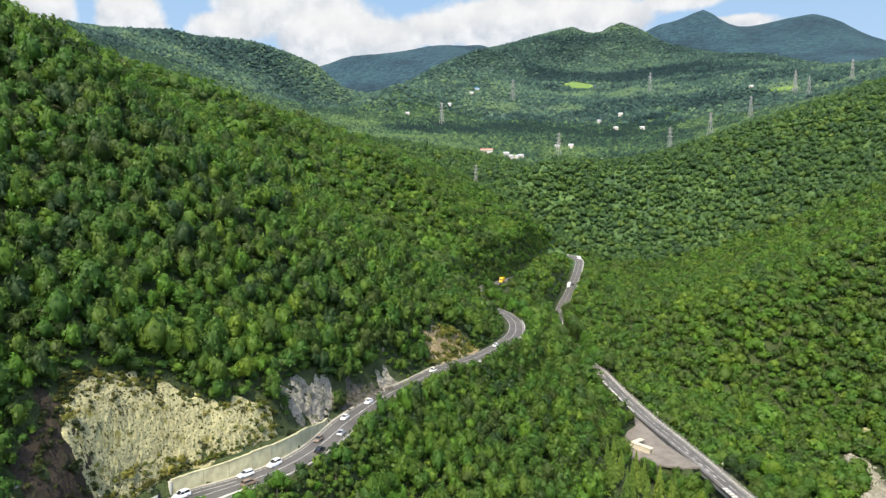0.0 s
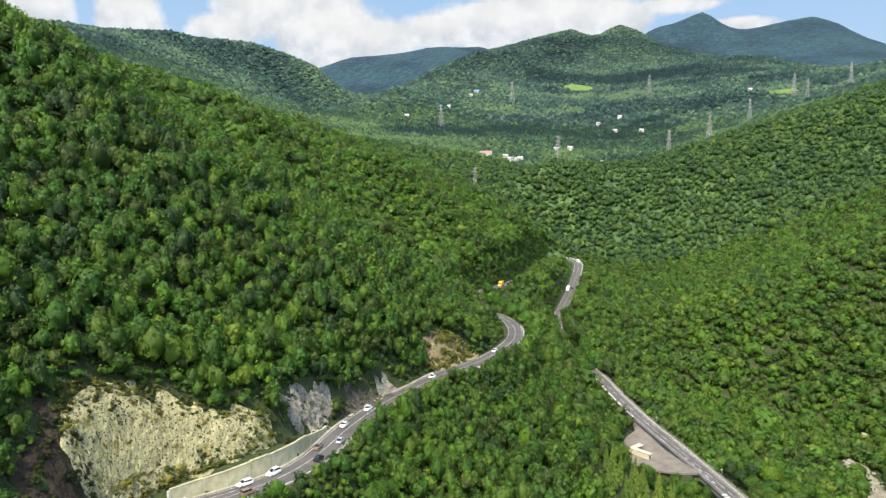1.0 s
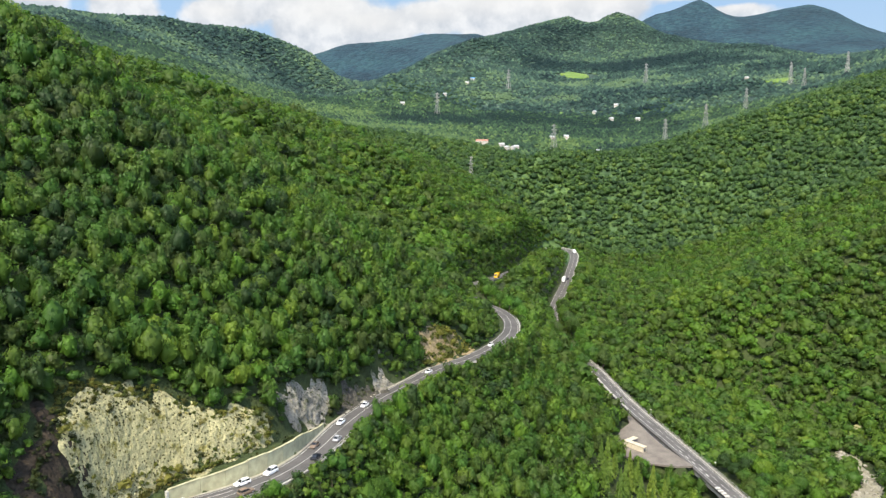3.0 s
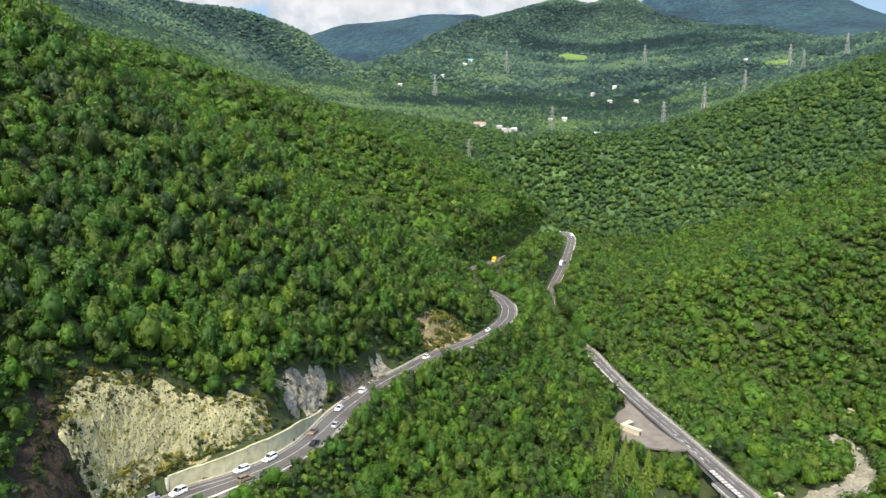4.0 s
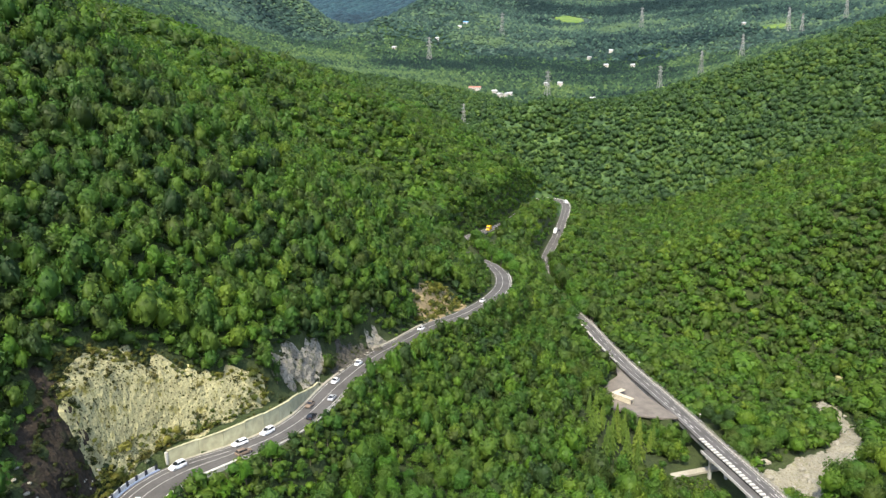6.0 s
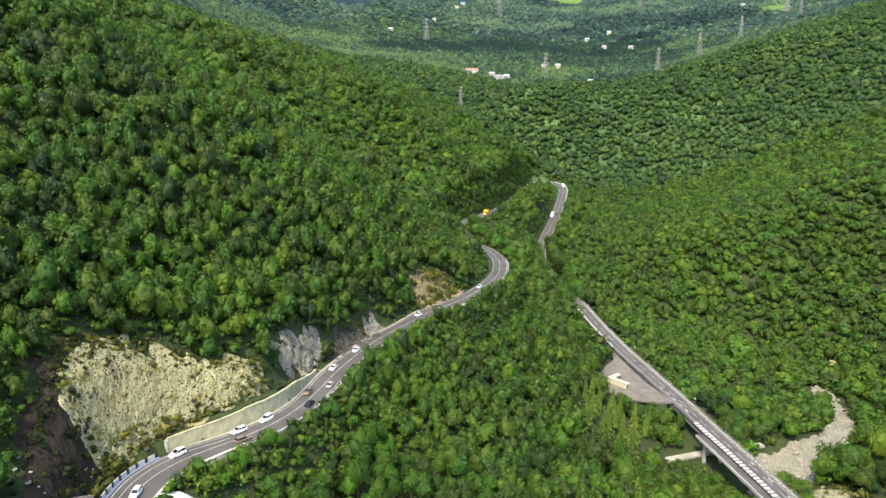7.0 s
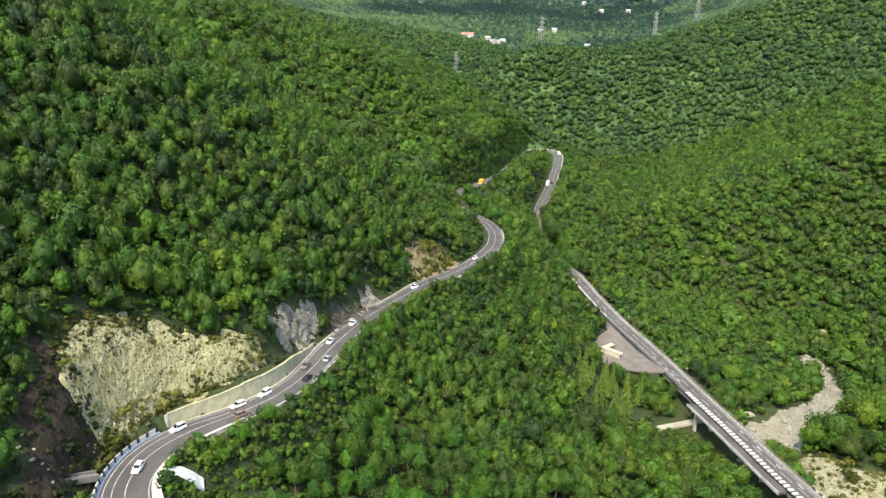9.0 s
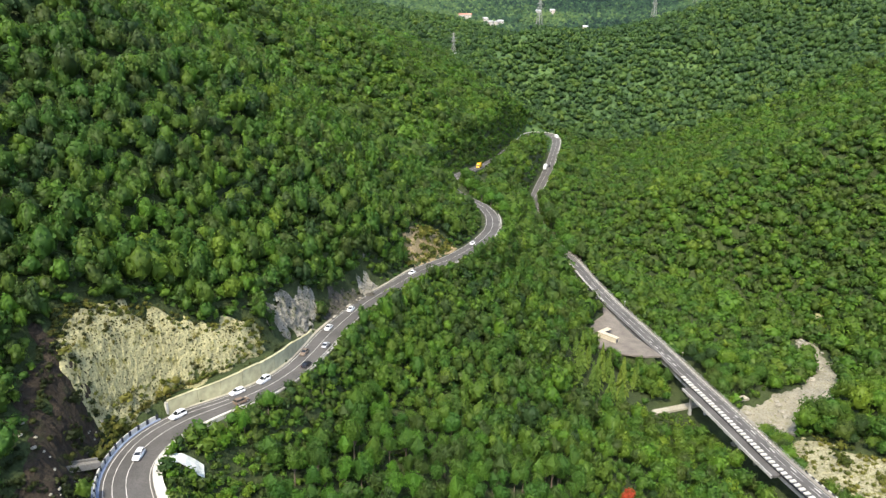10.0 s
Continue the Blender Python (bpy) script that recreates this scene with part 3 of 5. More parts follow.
def crown_shape(rng, leaves, core, leaf=0.15, tall=1.0, heart=0.84):
    """A crown about two units wide and high, from z = 0: lobes of loose leaf clumps (one triangle each) round a billowing heart."""
    lobes = [(np.array([0, 0, 0.95 * tall]), 0.66)]
    for k in range(12):
        a, r = 2.4 * k + rng.uniform(0, 1), rng.uniform(0.3, 0.74)
        lobes.append((np.array([r * np.cos(a), r * np.sin(a), tall * rng.uniform(0.45, 1.55 - 0.5 * r)]), rng.uniform(0.22, 0.42)))
    v, f = BALL[core]
    middle = np.array([0, 0, 0.8 * tall])
    reach = np.full(len(v), 0.4)
    for centre, radius in lobes:
        ahead = v @ (centre - middle)
        inner = ahead ** 2 - ((centre - middle) ** 2).sum() + radius ** 2
        reach = np.maximum(reach, np.where(inner > 0, ahead + np.sqrt(np.maximum(inner, 0)), 0))
    v = v * (heart * reach * (1 + 0.16 * rng.normal(size=len(v))))[:, None] + middle
    share = np.array([r * r for _, r in lobes])
    k = rng.choice(len(lobes), leaves, p=share / share.sum())
    centre, radius = np.array([c for c, _ in lobes])[k], np.array([r for _, r in lobes])[k, None]
    unit = lambda q: q / np.linalg.norm(q, axis=1)[:, None]
    n = rng.normal(size=(leaves, 3))
    n[:, 2] = np.abs(n[:, 2]) * 1.1 - 0.3
    n = unit(n)
    p = centre + n * radius * rng.uniform(0.7, 1.15, (leaves, 1)) * [1, 1, tall ** 0.5]
    face = unit(n + 0.6 * unit(p - middle) + 0.5 * rng.normal(size=(leaves, 3)))
    u = unit(np.cross(face, rng.normal(size=(leaves, 3))))
    w = np.cross(face, u)
    s = leaf * rng.uniform(0.5, 1.5, (leaves, 1))
    tri = np.stack([p - u * s, p + u * s * 0.8 - w * s * 0.7, p + w * s * 1.1 + u * s * 0.2], 1).reshape(-1, 3)
    return np.concatenate([v, tri]), np.concatenate([f, np.arange(len(tri)).reshape(-1, 3) + len(v)])


def scatter(name, shapes, places, width, height, turn, tint, material, smooth=False):
    """All the trees of a stand, joined into one mesh."""
    verts, faces, tints, base = [], [], [], 0
    pick = np.arange(len(places)) % len(shapes)
    for k, (v, f) in enumerate(shapes):
        m = np.nonzero(pick == k)[0]
        if not len(m):
            continue
        c, s = np.cos(turn[m])[:, None], np.sin(turn[m])[:, None]
        x = (v[None, :, 0] * c - v[None, :, 1] * s) * width[m, None] + places[m, 0, None]
        y = (v[None, :, 0] * s + v[None, :, 1] * c) * width[m, None] + places[m, 1, None]
        z = v[None, :, 2] * height[m, None] + places[m, 2, None]
        verts.append(np.stack([x, y, z], -1).reshape(-1, 3))
        faces.append((f[None] + (np.arange(len(m)) * len(v))[:, None, None] + base).reshape(-1, 3))
        tints.append(np.repeat(tint[m], len(v)))
        base += len(m) * len(v)
    ob = mesh_object(name, np.concatenate(verts), np.concatenate(faces), material, smooth)
    ob.data.attributes.new("tint", "FLOAT", "POINT").data.foreach_set("value", np.concatenate(tints).astype(np.float32))
    return ob


def jittered(rng, x0, x1, y0, y1, step):
    """Scattered places inside a rectangle, about a step apart, on a grid that is turned so that no rows show."""
    cx, cy, half = (x0 + x1) / 2, (y0 + y1) / 2, math.hypot(x1 - x0, y1 - y0) / 2
    u, v = np.meshgrid(np.arange(-half, half, step), np.arange(-half, half, step))
    u[::2] += step / 2
    u, v = u.ravel() + rng.uniform(-0.4, 0.4, u.size) * step, v.ravel() + rng.uniform(-0.4, 0.4, u.size) * step
    x, y = cx + 0.84 * u - 0.54 * v, cy + 0.54 * u + 0.84 * v
    keep = (x > x0) & (x < x1) & (y > y0) & (y < y1)
    return x[keep], y[keep]


def clear_of_works(x, y, gap):
    """Where trees may stand: off the roads, the rock faces and the stream bed."""
    d, side, _ = near_line(x, y, ROAD_LINE, ROAD_HALF)
    e, _, _ = near_line(x, y, BRIDGE_LINE, BRIDGE_HALF)
    at_wall = (side > 0) & (y > 130) & (y < 184)
    downhill = (side < 0) & (y < 330)
    return (d > gap + 1.9 * at_wall + 1.4 * downhill) & (e > 0.4 + gap + 2.0 * (y < 350)) & ~bare(x, y)


def bare(x, y):
    hit = np.zeros(len(x), bool)
    for outline in (ROCK_FACE, ROCK_FOOT, GREY_FACE, GREY_FOOT, DARK_BANK, SMALL_FACE, CUTTING, STREAM_BED, BANK, SCAR, LAY_BY, TRACK, CLEARING, INSIDE_BEND, SHOULDER, BRIDGE_SIDE, SCREE, GROVE, HAIRPIN, ROAD_GAP, TRACK_FRONT):
        hit |= inside(x, y, outline)
    return hit


rng = np.random.default_rng(7)
FULL = [crown_shape(rng, 160, 2, 0.12, t, 0.76) for t in (0.9, 1.0, 1.1, 1.25, 1.0, 0.85, 1.15, 1.05, 1.3)]
MEDIUM = [crown_shape(rng, 110, 1, 0.14, t, 0.76) for t in (0.9, 1.0, 1.1, 1.25, 1.0, 0.85, 1.3)]
SLIM = [crown_shape(rng, 290, 2, 0.098, t, 0.74) for t in (0.95, 1.0, 1.15, 1.3, 1.05, 1.2)]
BROAD = [crown_shape(rng, 620, 2, 0.072, t, 0.74) for t in (0.9, 1.0, 1.1, 0.95, 1.05, 1.2)]
HALF = [crown_shape(rng, 52, 1, 0.16, t, 0.78) for t in (0.9, 1.0, 1.1, 1.2, 1.0, 0.85)]
SPRAY = [crown_shape(rng, 22, 1, 0.22, t, 0.82) for t in (0.8, 0.9, 1.0, 1.1)]
LUMP = [crown_shape(rng, 34, 1, 0.19, t, 0.75) for t in (0.8, 1.0, 0.9)]
MOUND = [dome_shape(rng, 1) for _ in range(6)]


def single_tree_ground(x, y):
    """The stretch below the road nearest to the drone, where the trees are things of their own."""
    return (x > -40) & (x < 44) & (y > 100) & (y < 172)


# Stands of dark conifers and lighter scrub on the settled slope: centre, half width and depth, tone.
FAR_STANDS = [
    (420, 2700, 130, 110, -0.6), (620, 2600, 150, 110, -0.6), (800, 2640, 180, 120, -0.6), (1000, 2480, 140, 150, -0.6), (830, 2330, 130, 70, -0.6), (1020, 2150, 110, 70, -0.6),
    (-60, 1650, 70, 50, -0.6), (50, 1720, 80, 60, -0.6), (160, 1810, 90, 70, -0.6), (270, 1790, 90, 60, -0.6), (410, 1760, 90, 60, -0.6), (530, 1830, 90, 70, -0.6), (690, 1890, 80, 70, -0.5),
    (395, 2330, 90, 45, 0.5), (560, 2250, 90, 45, 0.5), (720, 2090, 80, 45, 0.5), (880, 1910, 70, 50, 0.55), (-80, 1540, 60, 40, 0.45), (85, 1420, 70, 50, 0.3), (270, 1550, 70, 40, 0.4),
    (345, 2030, 60, 40, 0.4), (150, 2010, 80, 40, 0.35), (-190, 1680, 60, 40, 0.35), (290, 2390, 70, 40, 0.3), (650, 1600, 120, 50, 0.3),
]


def far_tone(x, y):
    """How much lighter or darker than usual the trees of a far stand are."""
    tone = np.zeros(len(x))
    wx, wy = x + 30 * value_noise(x / 60, y / 60, 73), y + 30 * value_noise(x / 60, y / 60, 74)
    for cx, cy, rx, ry, amount in FAR_STANDS:
        hit = ease(1.6 - 1.3 * np.hypot((wx - cx) / rx, (wy - cy) / ry))
        tone = tone * (1 - hit) + amount * hit
    return tone


def stand(name, label, shapes, x0, x1, y0, y1, step, near, far, material, wide, high, slope=0.76, where=None, gap=2.2, low=False, dense=1.15):
    """One belt of the woods: trees between two distances from the drone's station, within the sector of the valley."""
    x, y = jittered(rng, x0, x1, y0, y1, step / dense)
    r = np.hypot(x, y)
    keep = (r >= near) & (r < far) & (np.abs(x) < slope * y + 40) & (low | ~single_tree_ground(x, y))
    if where:
        keep &= where(x, y)
    x, y = x[keep], y[keep]
    keep = clear_of_works(x, y, gap)
    x, y = x[keep], y[keep]
    # as many trees to the area of the slope itself as on level ground
    steep = np.hypot(ground_height(x + 4, y) - ground_height(x - 4, y), ground_height(x, y + 4) - ground_height(x, y - 4)) / 8
    keep = rng.random(len(x)) < np.sqrt(1 + steep ** 2) / dense ** 2
    x, y, steep = x[keep], y[keep], steep[keep]
    z = ground_height(x, y)
    n = len(x)
    off_road, side, _ = near_line(x, y, ROAD_LINE, ROAD_HALF)
    below = (side < 0) & (off_road < 26)
    w = rng.uniform(*wide, n) * np.exp(0.16 * rng.normal(size=n)) * (1 + 0.2 * value_noise(x / 30, y / 30, 5)) * np.where(below, 0.95, (1 + np.clip(steep, 0, 1.6) ** 2) ** (0.12 if dense > 1.3 else 0.22))
    w = np.where(inside(x, y, HAIRPIN_FRONT) | inside(x, y, GAP_FRONT) | inside(x, y, BRIDGE_HEAD), 0.55 * w, w)
    off_deck, _, _ = near_line(x, y, BRIDGE_LINE, BRIDGE_HALF)
    closed = (y > 404) & (y < 505) & (x > 60)  # the woods close over the head of the bridge
    w = np.where(closed, w, np.minimum(w, 0.8 * np.maximum(np.minimum(off_road, off_deck), 1.2)))
    h = w * rng.uniform(*high, n) * np.where(near >= 1400, 0.75, 1)
    tint = np.clip(0.43 + 0.25 * rng.normal(size=n), 0, 1)
    if near >= 1400:  # bands of dark conifers along the high slopes
        tint = np.clip(tint + 0.3 * value_noise(x / 260, y / 120, 71) + 0.22 * value_noise(x / 90, y / 60, 72) + far_tone(x, y), 0, 1)
    ob = scatter(name, shapes, np.c_[x, y, z + (0.25 if near < 330 else 0.0 if near >= 1400 else -0.22) * h], w, h, rng.uniform(0, 6.28, n), tint, material, True)
    return tagged(ob, label, "trees", kind="stuff")


def on_hill(x, y):
    return x < 75 - 0.05 * y


def in_valley(x, y):
    return ~on_hill(x, y)


def west_of_bridge(x, y):
    return in_valley(x, y) & (x < np.interp(y, [95, 210, 270, 330], [140, 121, 113, 100]))


def east_of_bridge(x, y):
    return in_valley(x, y) & ~west_of_bridge(x, y)


def below_road(x, y):
    """The strip on the valley side of the road."""
    d, side, _ = near_line(x, y, ROAD_LINE, ROAD_HALF)
    return (side < 0) & (d < 13)


def above_far_road(x, y):
    """The cut slope on the hill side of the far road."""
    d, side, _ = near_line(x, y, ROAD_LINE, ROAD_HALF)
    return (d < 14) & (side > 0) & (x < 120)


def lee(x, y):
    """The far side of the near hill, which the valley never sees."""
    return (x < np.interp(y, [0, 120, 230, 320, 420, 520, 700, 900, 1050], [-170, -175, -195, -200, -190, -130, -75, -40, -25])) & (y < 1080)


def seen_side(x, y):
    return ~lee(x, y)


def off_meadow(x, y):
    return (np.hypot((x - 475) / 75, (y - 2480) / 60) > 1) & (y < haze_edge(x))


def open_slope(x, y):
    """Where only scrub grows: near the road and round the rock faces."""
    d, _, _ = near_line(x, y, ROAD_LINE, ROAD_HALF)
    return (d < 28) & (y < 330) & (np.hypot(x + 20, y - 150) < 190)


on_slope = lambda x, y: on_hill(x, y) & seen_side(x, y)
stand("hillside_woods", "dense green broadleaved woods on the slope above the road", FULL, -200, 80, 95, 330, 3.4, 0, 235, LEAF, (1.5, 2.7), (1.1, 1.7), where=on_slope, dense=1.45)
stand("upper_hillside_woods", "dense green broadleaved woods higher up the hillside", MEDIUM, -200, 80, 95, 335, 3.7, 235, 330, LEAF, (1.7, 3.0), (1.1, 1.6), where=on_slope, dense=1.45)
stand("undergrowth", "low green undergrowth on the slope above the road", [crown_shape(rng, 30, 1, 0.2, 0.8) for _ in range(4)], -110, 50, 95, 320, 2.6, 0, 330, LEAF, (0.7, 1.4), (0.7, 1.1), where=open_slope, gap=0.8, low=True)
stand("hillside_bushes", "low green bushes under the hillside woods", LUMP, -200, 80, 95, 335, 5.4, 0, 330, LEAF, (1.2, 2.1), (0.7, 1.0), where=on_slope, gap=3.0, dense=1.45)
stand("spur_woods", "dense green woods of slim crowns on the spur between road and bridge", SLIM, 40, 125, 95, 330, 4.3, 0, 330, LEAF_VALLEY, (1.9, 3.5), (1.0, 1.5), where=west_of_bridge)
stand("valley_woods", "dense green woods of tall broad crowns along the stream", BROAD, 90, 270, 95, 330, 5.4, 0, 330, LEAF_VALLEY, (2.8, 4.9), (0.9, 1.3), where=east_of_bridge)
stand("roadside_bushes", "low bright green bushes below the guardrail", LUMP, -50, 45, 95, 330, 1.7, 0, 330, LEAF_VALLEY, (1.1, 2.2), (0.8, 1.2), where=below_road, gap=0.5, low=True)
stand("cutting_bushes", "green bushes on the cut slope above the far road", LUMP, 10, 160, 400, 830, 2.6, 0, 900, LEAF_MID, (1.2, 2.6), (0.9, 1.3), where=above_far_road, gap=0.8, low=True)
stand("middle_woods", "dense green broadleaved woods on both valley sides", HALF, -420, 640, 150, 900, 5.3, 330, 820, LEAF_MID, (3.4, 5.9), (0.75, 1.1), where=seen_side)
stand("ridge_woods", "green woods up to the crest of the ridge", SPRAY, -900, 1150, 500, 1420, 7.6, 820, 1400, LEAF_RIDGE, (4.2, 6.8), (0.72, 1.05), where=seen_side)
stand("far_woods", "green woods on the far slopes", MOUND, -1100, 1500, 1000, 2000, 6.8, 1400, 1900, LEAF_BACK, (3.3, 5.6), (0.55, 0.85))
stand("mountain_woods", "green mixed woods on the high slopes, tinted blue as haze", MOUND, -1700, 2000, 1300, 3520, 10.0, 1900, 3900, LEAF_FAR, (4.4, 7.6), (0.55, 0.85), where=off_meadow)
stand("lee_woods", "green woods on the far side of the hill", LUMP, -600, 0, 100, 1100, 11, 0, 1100, LEAF_MID, (3.6, 5.4), (0.6, 0.8), where=lee)

# ---- clouds ----
CLOUDS = [  # bearing and elevation of the middle, half width and half height, in degrees
    (-29.5, 11.5, 2.6, 1.9), (-23.4, 11.6, 2.2, 1.9), (-16.8, 10.8, 2.2, 1.2), (-13.8, 12.4, 3.4, 1.8), (-8.8, 10.8, 4.2, 2.3), (-9.5, 13.6, 3.0, 1.6), (-5.6, 10.4, 4.0, 1.6), (-0.5, 11.2, 2.8, 1.2),
    (4.0, 11.8, 4.6, 1.8), (9.0, 11.8, 4.6, 2.0), (13.0, 11.8, 3.4, 1.5), (5.0, 14.5, 4.5, 0.9), (22.4, 11.0, 2.2, 0.45), (17.5, 12.6, 3.5, 0.5), (28, 13.6, 5, 0.6), (38, 16, 7, 3), (-44, 17, 6, 3), (-10, 20, 12, 3), (16, 23, 12, 3),
]


def cloud_backdrop():
    n = Nodes("cloud_bank")
    t = n.t
    t.nodes.remove(n.p)
    cover = t.nodes.new("ShaderNodeAttribute")
    cover.attribute_name = "cover"
    add = t.nodes.new("ShaderNodeMath")
    add.operation = "MULTIPLY_ADD"
    n.link(n.noise(0.0042, 7, 0.56), add.inputs[0])
    add.inputs[1].default_value = 0.95
    n.link(cover.outputs["Fac"], add.inputs[2])
    mask = n.ramp(add.outputs[0], [(0.74, (0, 0, 0)), (0.98, (1, 1, 1))])
    shade = t.nodes.new("ShaderNodeAttribute")
    shade.attribute_name = "shade"
    body = n.mix(n.ramp(n.noise(0.006, 5), [(0.38, (0, 0, 0)), (0.6, (1, 1, 1))]), (0.62, 0.68, 0.76), (0.92, 0.95, 0.99))
    body = n.mix(shade.outputs["Fac"], body, (1.0, 0.99, 0.97))
    glow = n.node("ShaderNodeEmission", Strength=0.335)
    n.link(body, glow.inputs[0])
    height = t.nodes.new("ShaderNodeSeparateXYZ")
    n.link(n.coords(), height.inputs[0])
    rise = t.nodes.new("ShaderNodeMapRange")
    rise.inputs[1].default_value, rise.inputs[2].default_value = 700, 2000
    n.link(height.outputs[2], rise.inputs[0])
    blue = n.node("ShaderNodeEmission", Strength=1.0)
    n.link(n.mix(rise.outputs[0], (0.175, 0.245, 0.325), (0.10, 0.18, 0.30)), blue.inputs[0])
    mix = t.nodes.new("ShaderNodeMixShader")
    n.link(mask, mix.inputs[0])
    n.link(blue.outputs[0], mix.inputs[1])
    n.link(glow.outputs[0], mix.inputs[2])
    n.link(mix.outputs[0], t.nodes["Material Output"].inputs[0])
    a, e = np.meshgrid(np.linspace(-52, 52, 200), np.linspace(6, 32, 60))
    amount, top = np.zeros(a.size), np.zeros(a.size)
    for bearing, height, w, h in CLOUDS:
        near = ((a.ravel() - bearing) / w) ** 2 + ((e.ravel() - height) / h) ** 2
        bump = np.exp(-near * 0.8)
        amount = np.maximum(amount, bump)
        top = np.maximum(top, bump * ease((e.ravel() - height) / h * 0.6 + 0.5))
    q, z = np.radians(a.ravel()), 150 + 4900 * np.tan(np.radians(e.ravel()))
    ob = mesh_object("sky_backdrop", np.c_[4900 * np.sin(q), 4900 * np.cos(q), z], grid_faces(200, 60), n.m, True)
    ob.data.attributes.new("cover", "FLOAT", "POINT").data.foreach_set("value", amount.astype(np.float32))
    ob.data.attributes.new("shade", "FLOAT", "POINT").data.foreach_set("value", top.astype(np.float32))
    return tagged(ob, "blue summer sky with white clouds behind the mountains", "clouds", kind="structure")


cloud_backdrop()


# ---- parts ----
def mesh_of(name, bm, *materials):
    me = bpy.data.meshes.new(name)
    bm.to_mesh(me)
    bm.free()
    for m in materials:
        me.materials.append(m)
    return me


def part(name, bm, material, parent, label=""):
    """One mesh under a thing or under a part. bm may be a bmesh or a mesh that alike pieces share."""
    ob = new(name, bm if isinstance(bm, bpy.types.Mesh) else mesh_of(name, bm, material))
    ob.parent = parent
    return tagged(ob, label)


def block(size, at=(0, 0, 0), bevel=0.0, top=(1, 1), bm=None):
    """A box standing on at, with its top drawn in by the factors of top."""
    bm = bm or bmesh.new()
    made = bmesh.ops.create_cube(bm, size=1.0)["verts"]
    for v in made:
        up = v.co.z > 0
        v.co = Vector((v.co.x * size[0] * (top[0] if up else 1) + at[0], v.co.y * size[1] * (top[1] if up else 1) + at[1], (v.co.z + 0.5) * size[2] + at[2]))
    if bevel:
        edges = list({e for v in made for e in v.link_edges})
        bmesh.ops.bevel(bm, geom=edges, offset=bevel, segments=2, affect="EDGES")
    return bm


def tube(bm, a, b, r, r2=None, sides=6):
    """A straight tapered bar from a to b."""
    a, b = Vector(a), Vector(b)
    m = Matrix.Translation((a + b) / 2) @ (b - a).to_track_quat("Z", "Y").to_matrix().to_4x4()
    bmesh.ops.create_cone(bm, cap_ends=True, segments=sides, radius1=r, radius2=r if r2 is None else r2, depth=(b - a).length, matrix=m)
    return bm


def thing(name, label, category, m=None, group=""):
    ob = new(name)
    if m is not None:
        ob.matrix_world = m
    return tagged(ob, label, category, group)


def spot(line, place):
    return int(np.argmin(np.hypot(line[:, 0] - place[0], line[:, 1] - place[1])))


def stretch(line, start, end):
    """The part of a line between the spots nearest to two places of the plan."""
    a, b = sorted((spot(line, start), spot(line, end)))
    return line[a:b + 1]


def road_stretch(start, end):
    """The same for the mountain road, with half its width."""
    a, b = sorted((spot(ROAD_LINE, start), spot(ROAD_LINE, end)))
    return ROAD_LINE[a:b + 1], ROAD_HALF[a:b + 1]


def along(line, step, offset, first=0.0):
    """Poses at even steps along a line, with x forward, shifted sideways (left positive)."""
    side = line + sideways(line) * np.broadcast_to(offset, len(line))[:, None]
    run = np.r_[0, np.cumsum(np.linalg.norm(np.diff(side, axis=0), axis=1))]
    where = lambda s: [float(np.interp(s, run, side[:, k])) for k in range(3)]
    for s in np.arange(first, run[-1] - step * 0.6, step):
        p, q = where(s), where(min(s + step, run[-1]))
        rise = math.degrees(math.atan2(q[2] - p[2], math.hypot(q[0] - p[0], q[1] - p[1])))
        yield pose(*p, 0, -rise, math.degrees(math.atan2(q[1] - p[1], q[0] - p[0])))


def stripe(name, line, offset, width, parent, dash=0.0, gap=0.0, material=PAINT):
    """A painted line on the carriageway, whole or dashed, 5 mm proud of it; one mesh."""
    fine = line
    run = np.r_[0, np.cumsum(np.linalg.norm(np.diff(fine, axis=0), axis=1))]
    n = sideways(fine)
    v, f = [], []
    s, last = 0.0, run[-1]
    while s < last:
        e = min(last, s + (dash or last))
        k = np.linspace(s, e, max(2, int((e - s) / 2.5) + 1))
        mid = np.stack([np.interp(k, run, fine[:, j]) for j in range(3)], 1)
        side = np.stack([np.interp(k, run, n[:, j]) for j in range(3)], 1)
        base = len(v)
        for p, q, o in zip(mid, side, np.interp(k, run, np.broadcast_to(offset, len(fine)))):
            v += [tuple(p + q * (o - width / 2) + [0, 0, 0.012]), tuple(p + q * (o + width / 2) + [0, 0, 0.012])]
        f += [(base + 2 * i, base + 2 * i + 2, base + 2 * i + 3, base + 2 * i + 1) for i in range(len(k) - 1)]
        s = e + gap if dash else last
    ob = mesh_object(name, v, f, material)
    ob.parent = parent
    return ob


# ---- the mountain road ----
stripe("road_line", ROAD_LINE, ROAD_HALF - 0.55, 0.16, road)
stripe("road_line", ROAD_LINE, 0.1 + 0 * ROAD_HALF, 0.16, road)
stripe("road_line", ROAD_LINE, 0.55 - ROAD_HALF, 0.16, road)
bend, bend_half = road_stretch((-36, 82), (-43.7, 143.7))
stripe("road_line", bend, bend_half - 2.1, 0.15, road)

verge_line, verge_half = road_stretch((-50, 137), (0, 252))
verge = tagged(ribbon("verge", verge_line, verge_half + 0.75, verge_half + 0.004, 0.09, DUST, 0.5), "pale gravel verge beside the road", "verge", kind="structure")

retaining_wall = thing("retaining_wall", "pale greenish concrete retaining wall at the foot of the rock", "wall")
retaining_wall["kind"] = "structure"
WALL_LINE, WALL_HALF = road_stretch((-51.5, 135), (-26.8, 184))
normal = sideways(WALL_LINE)


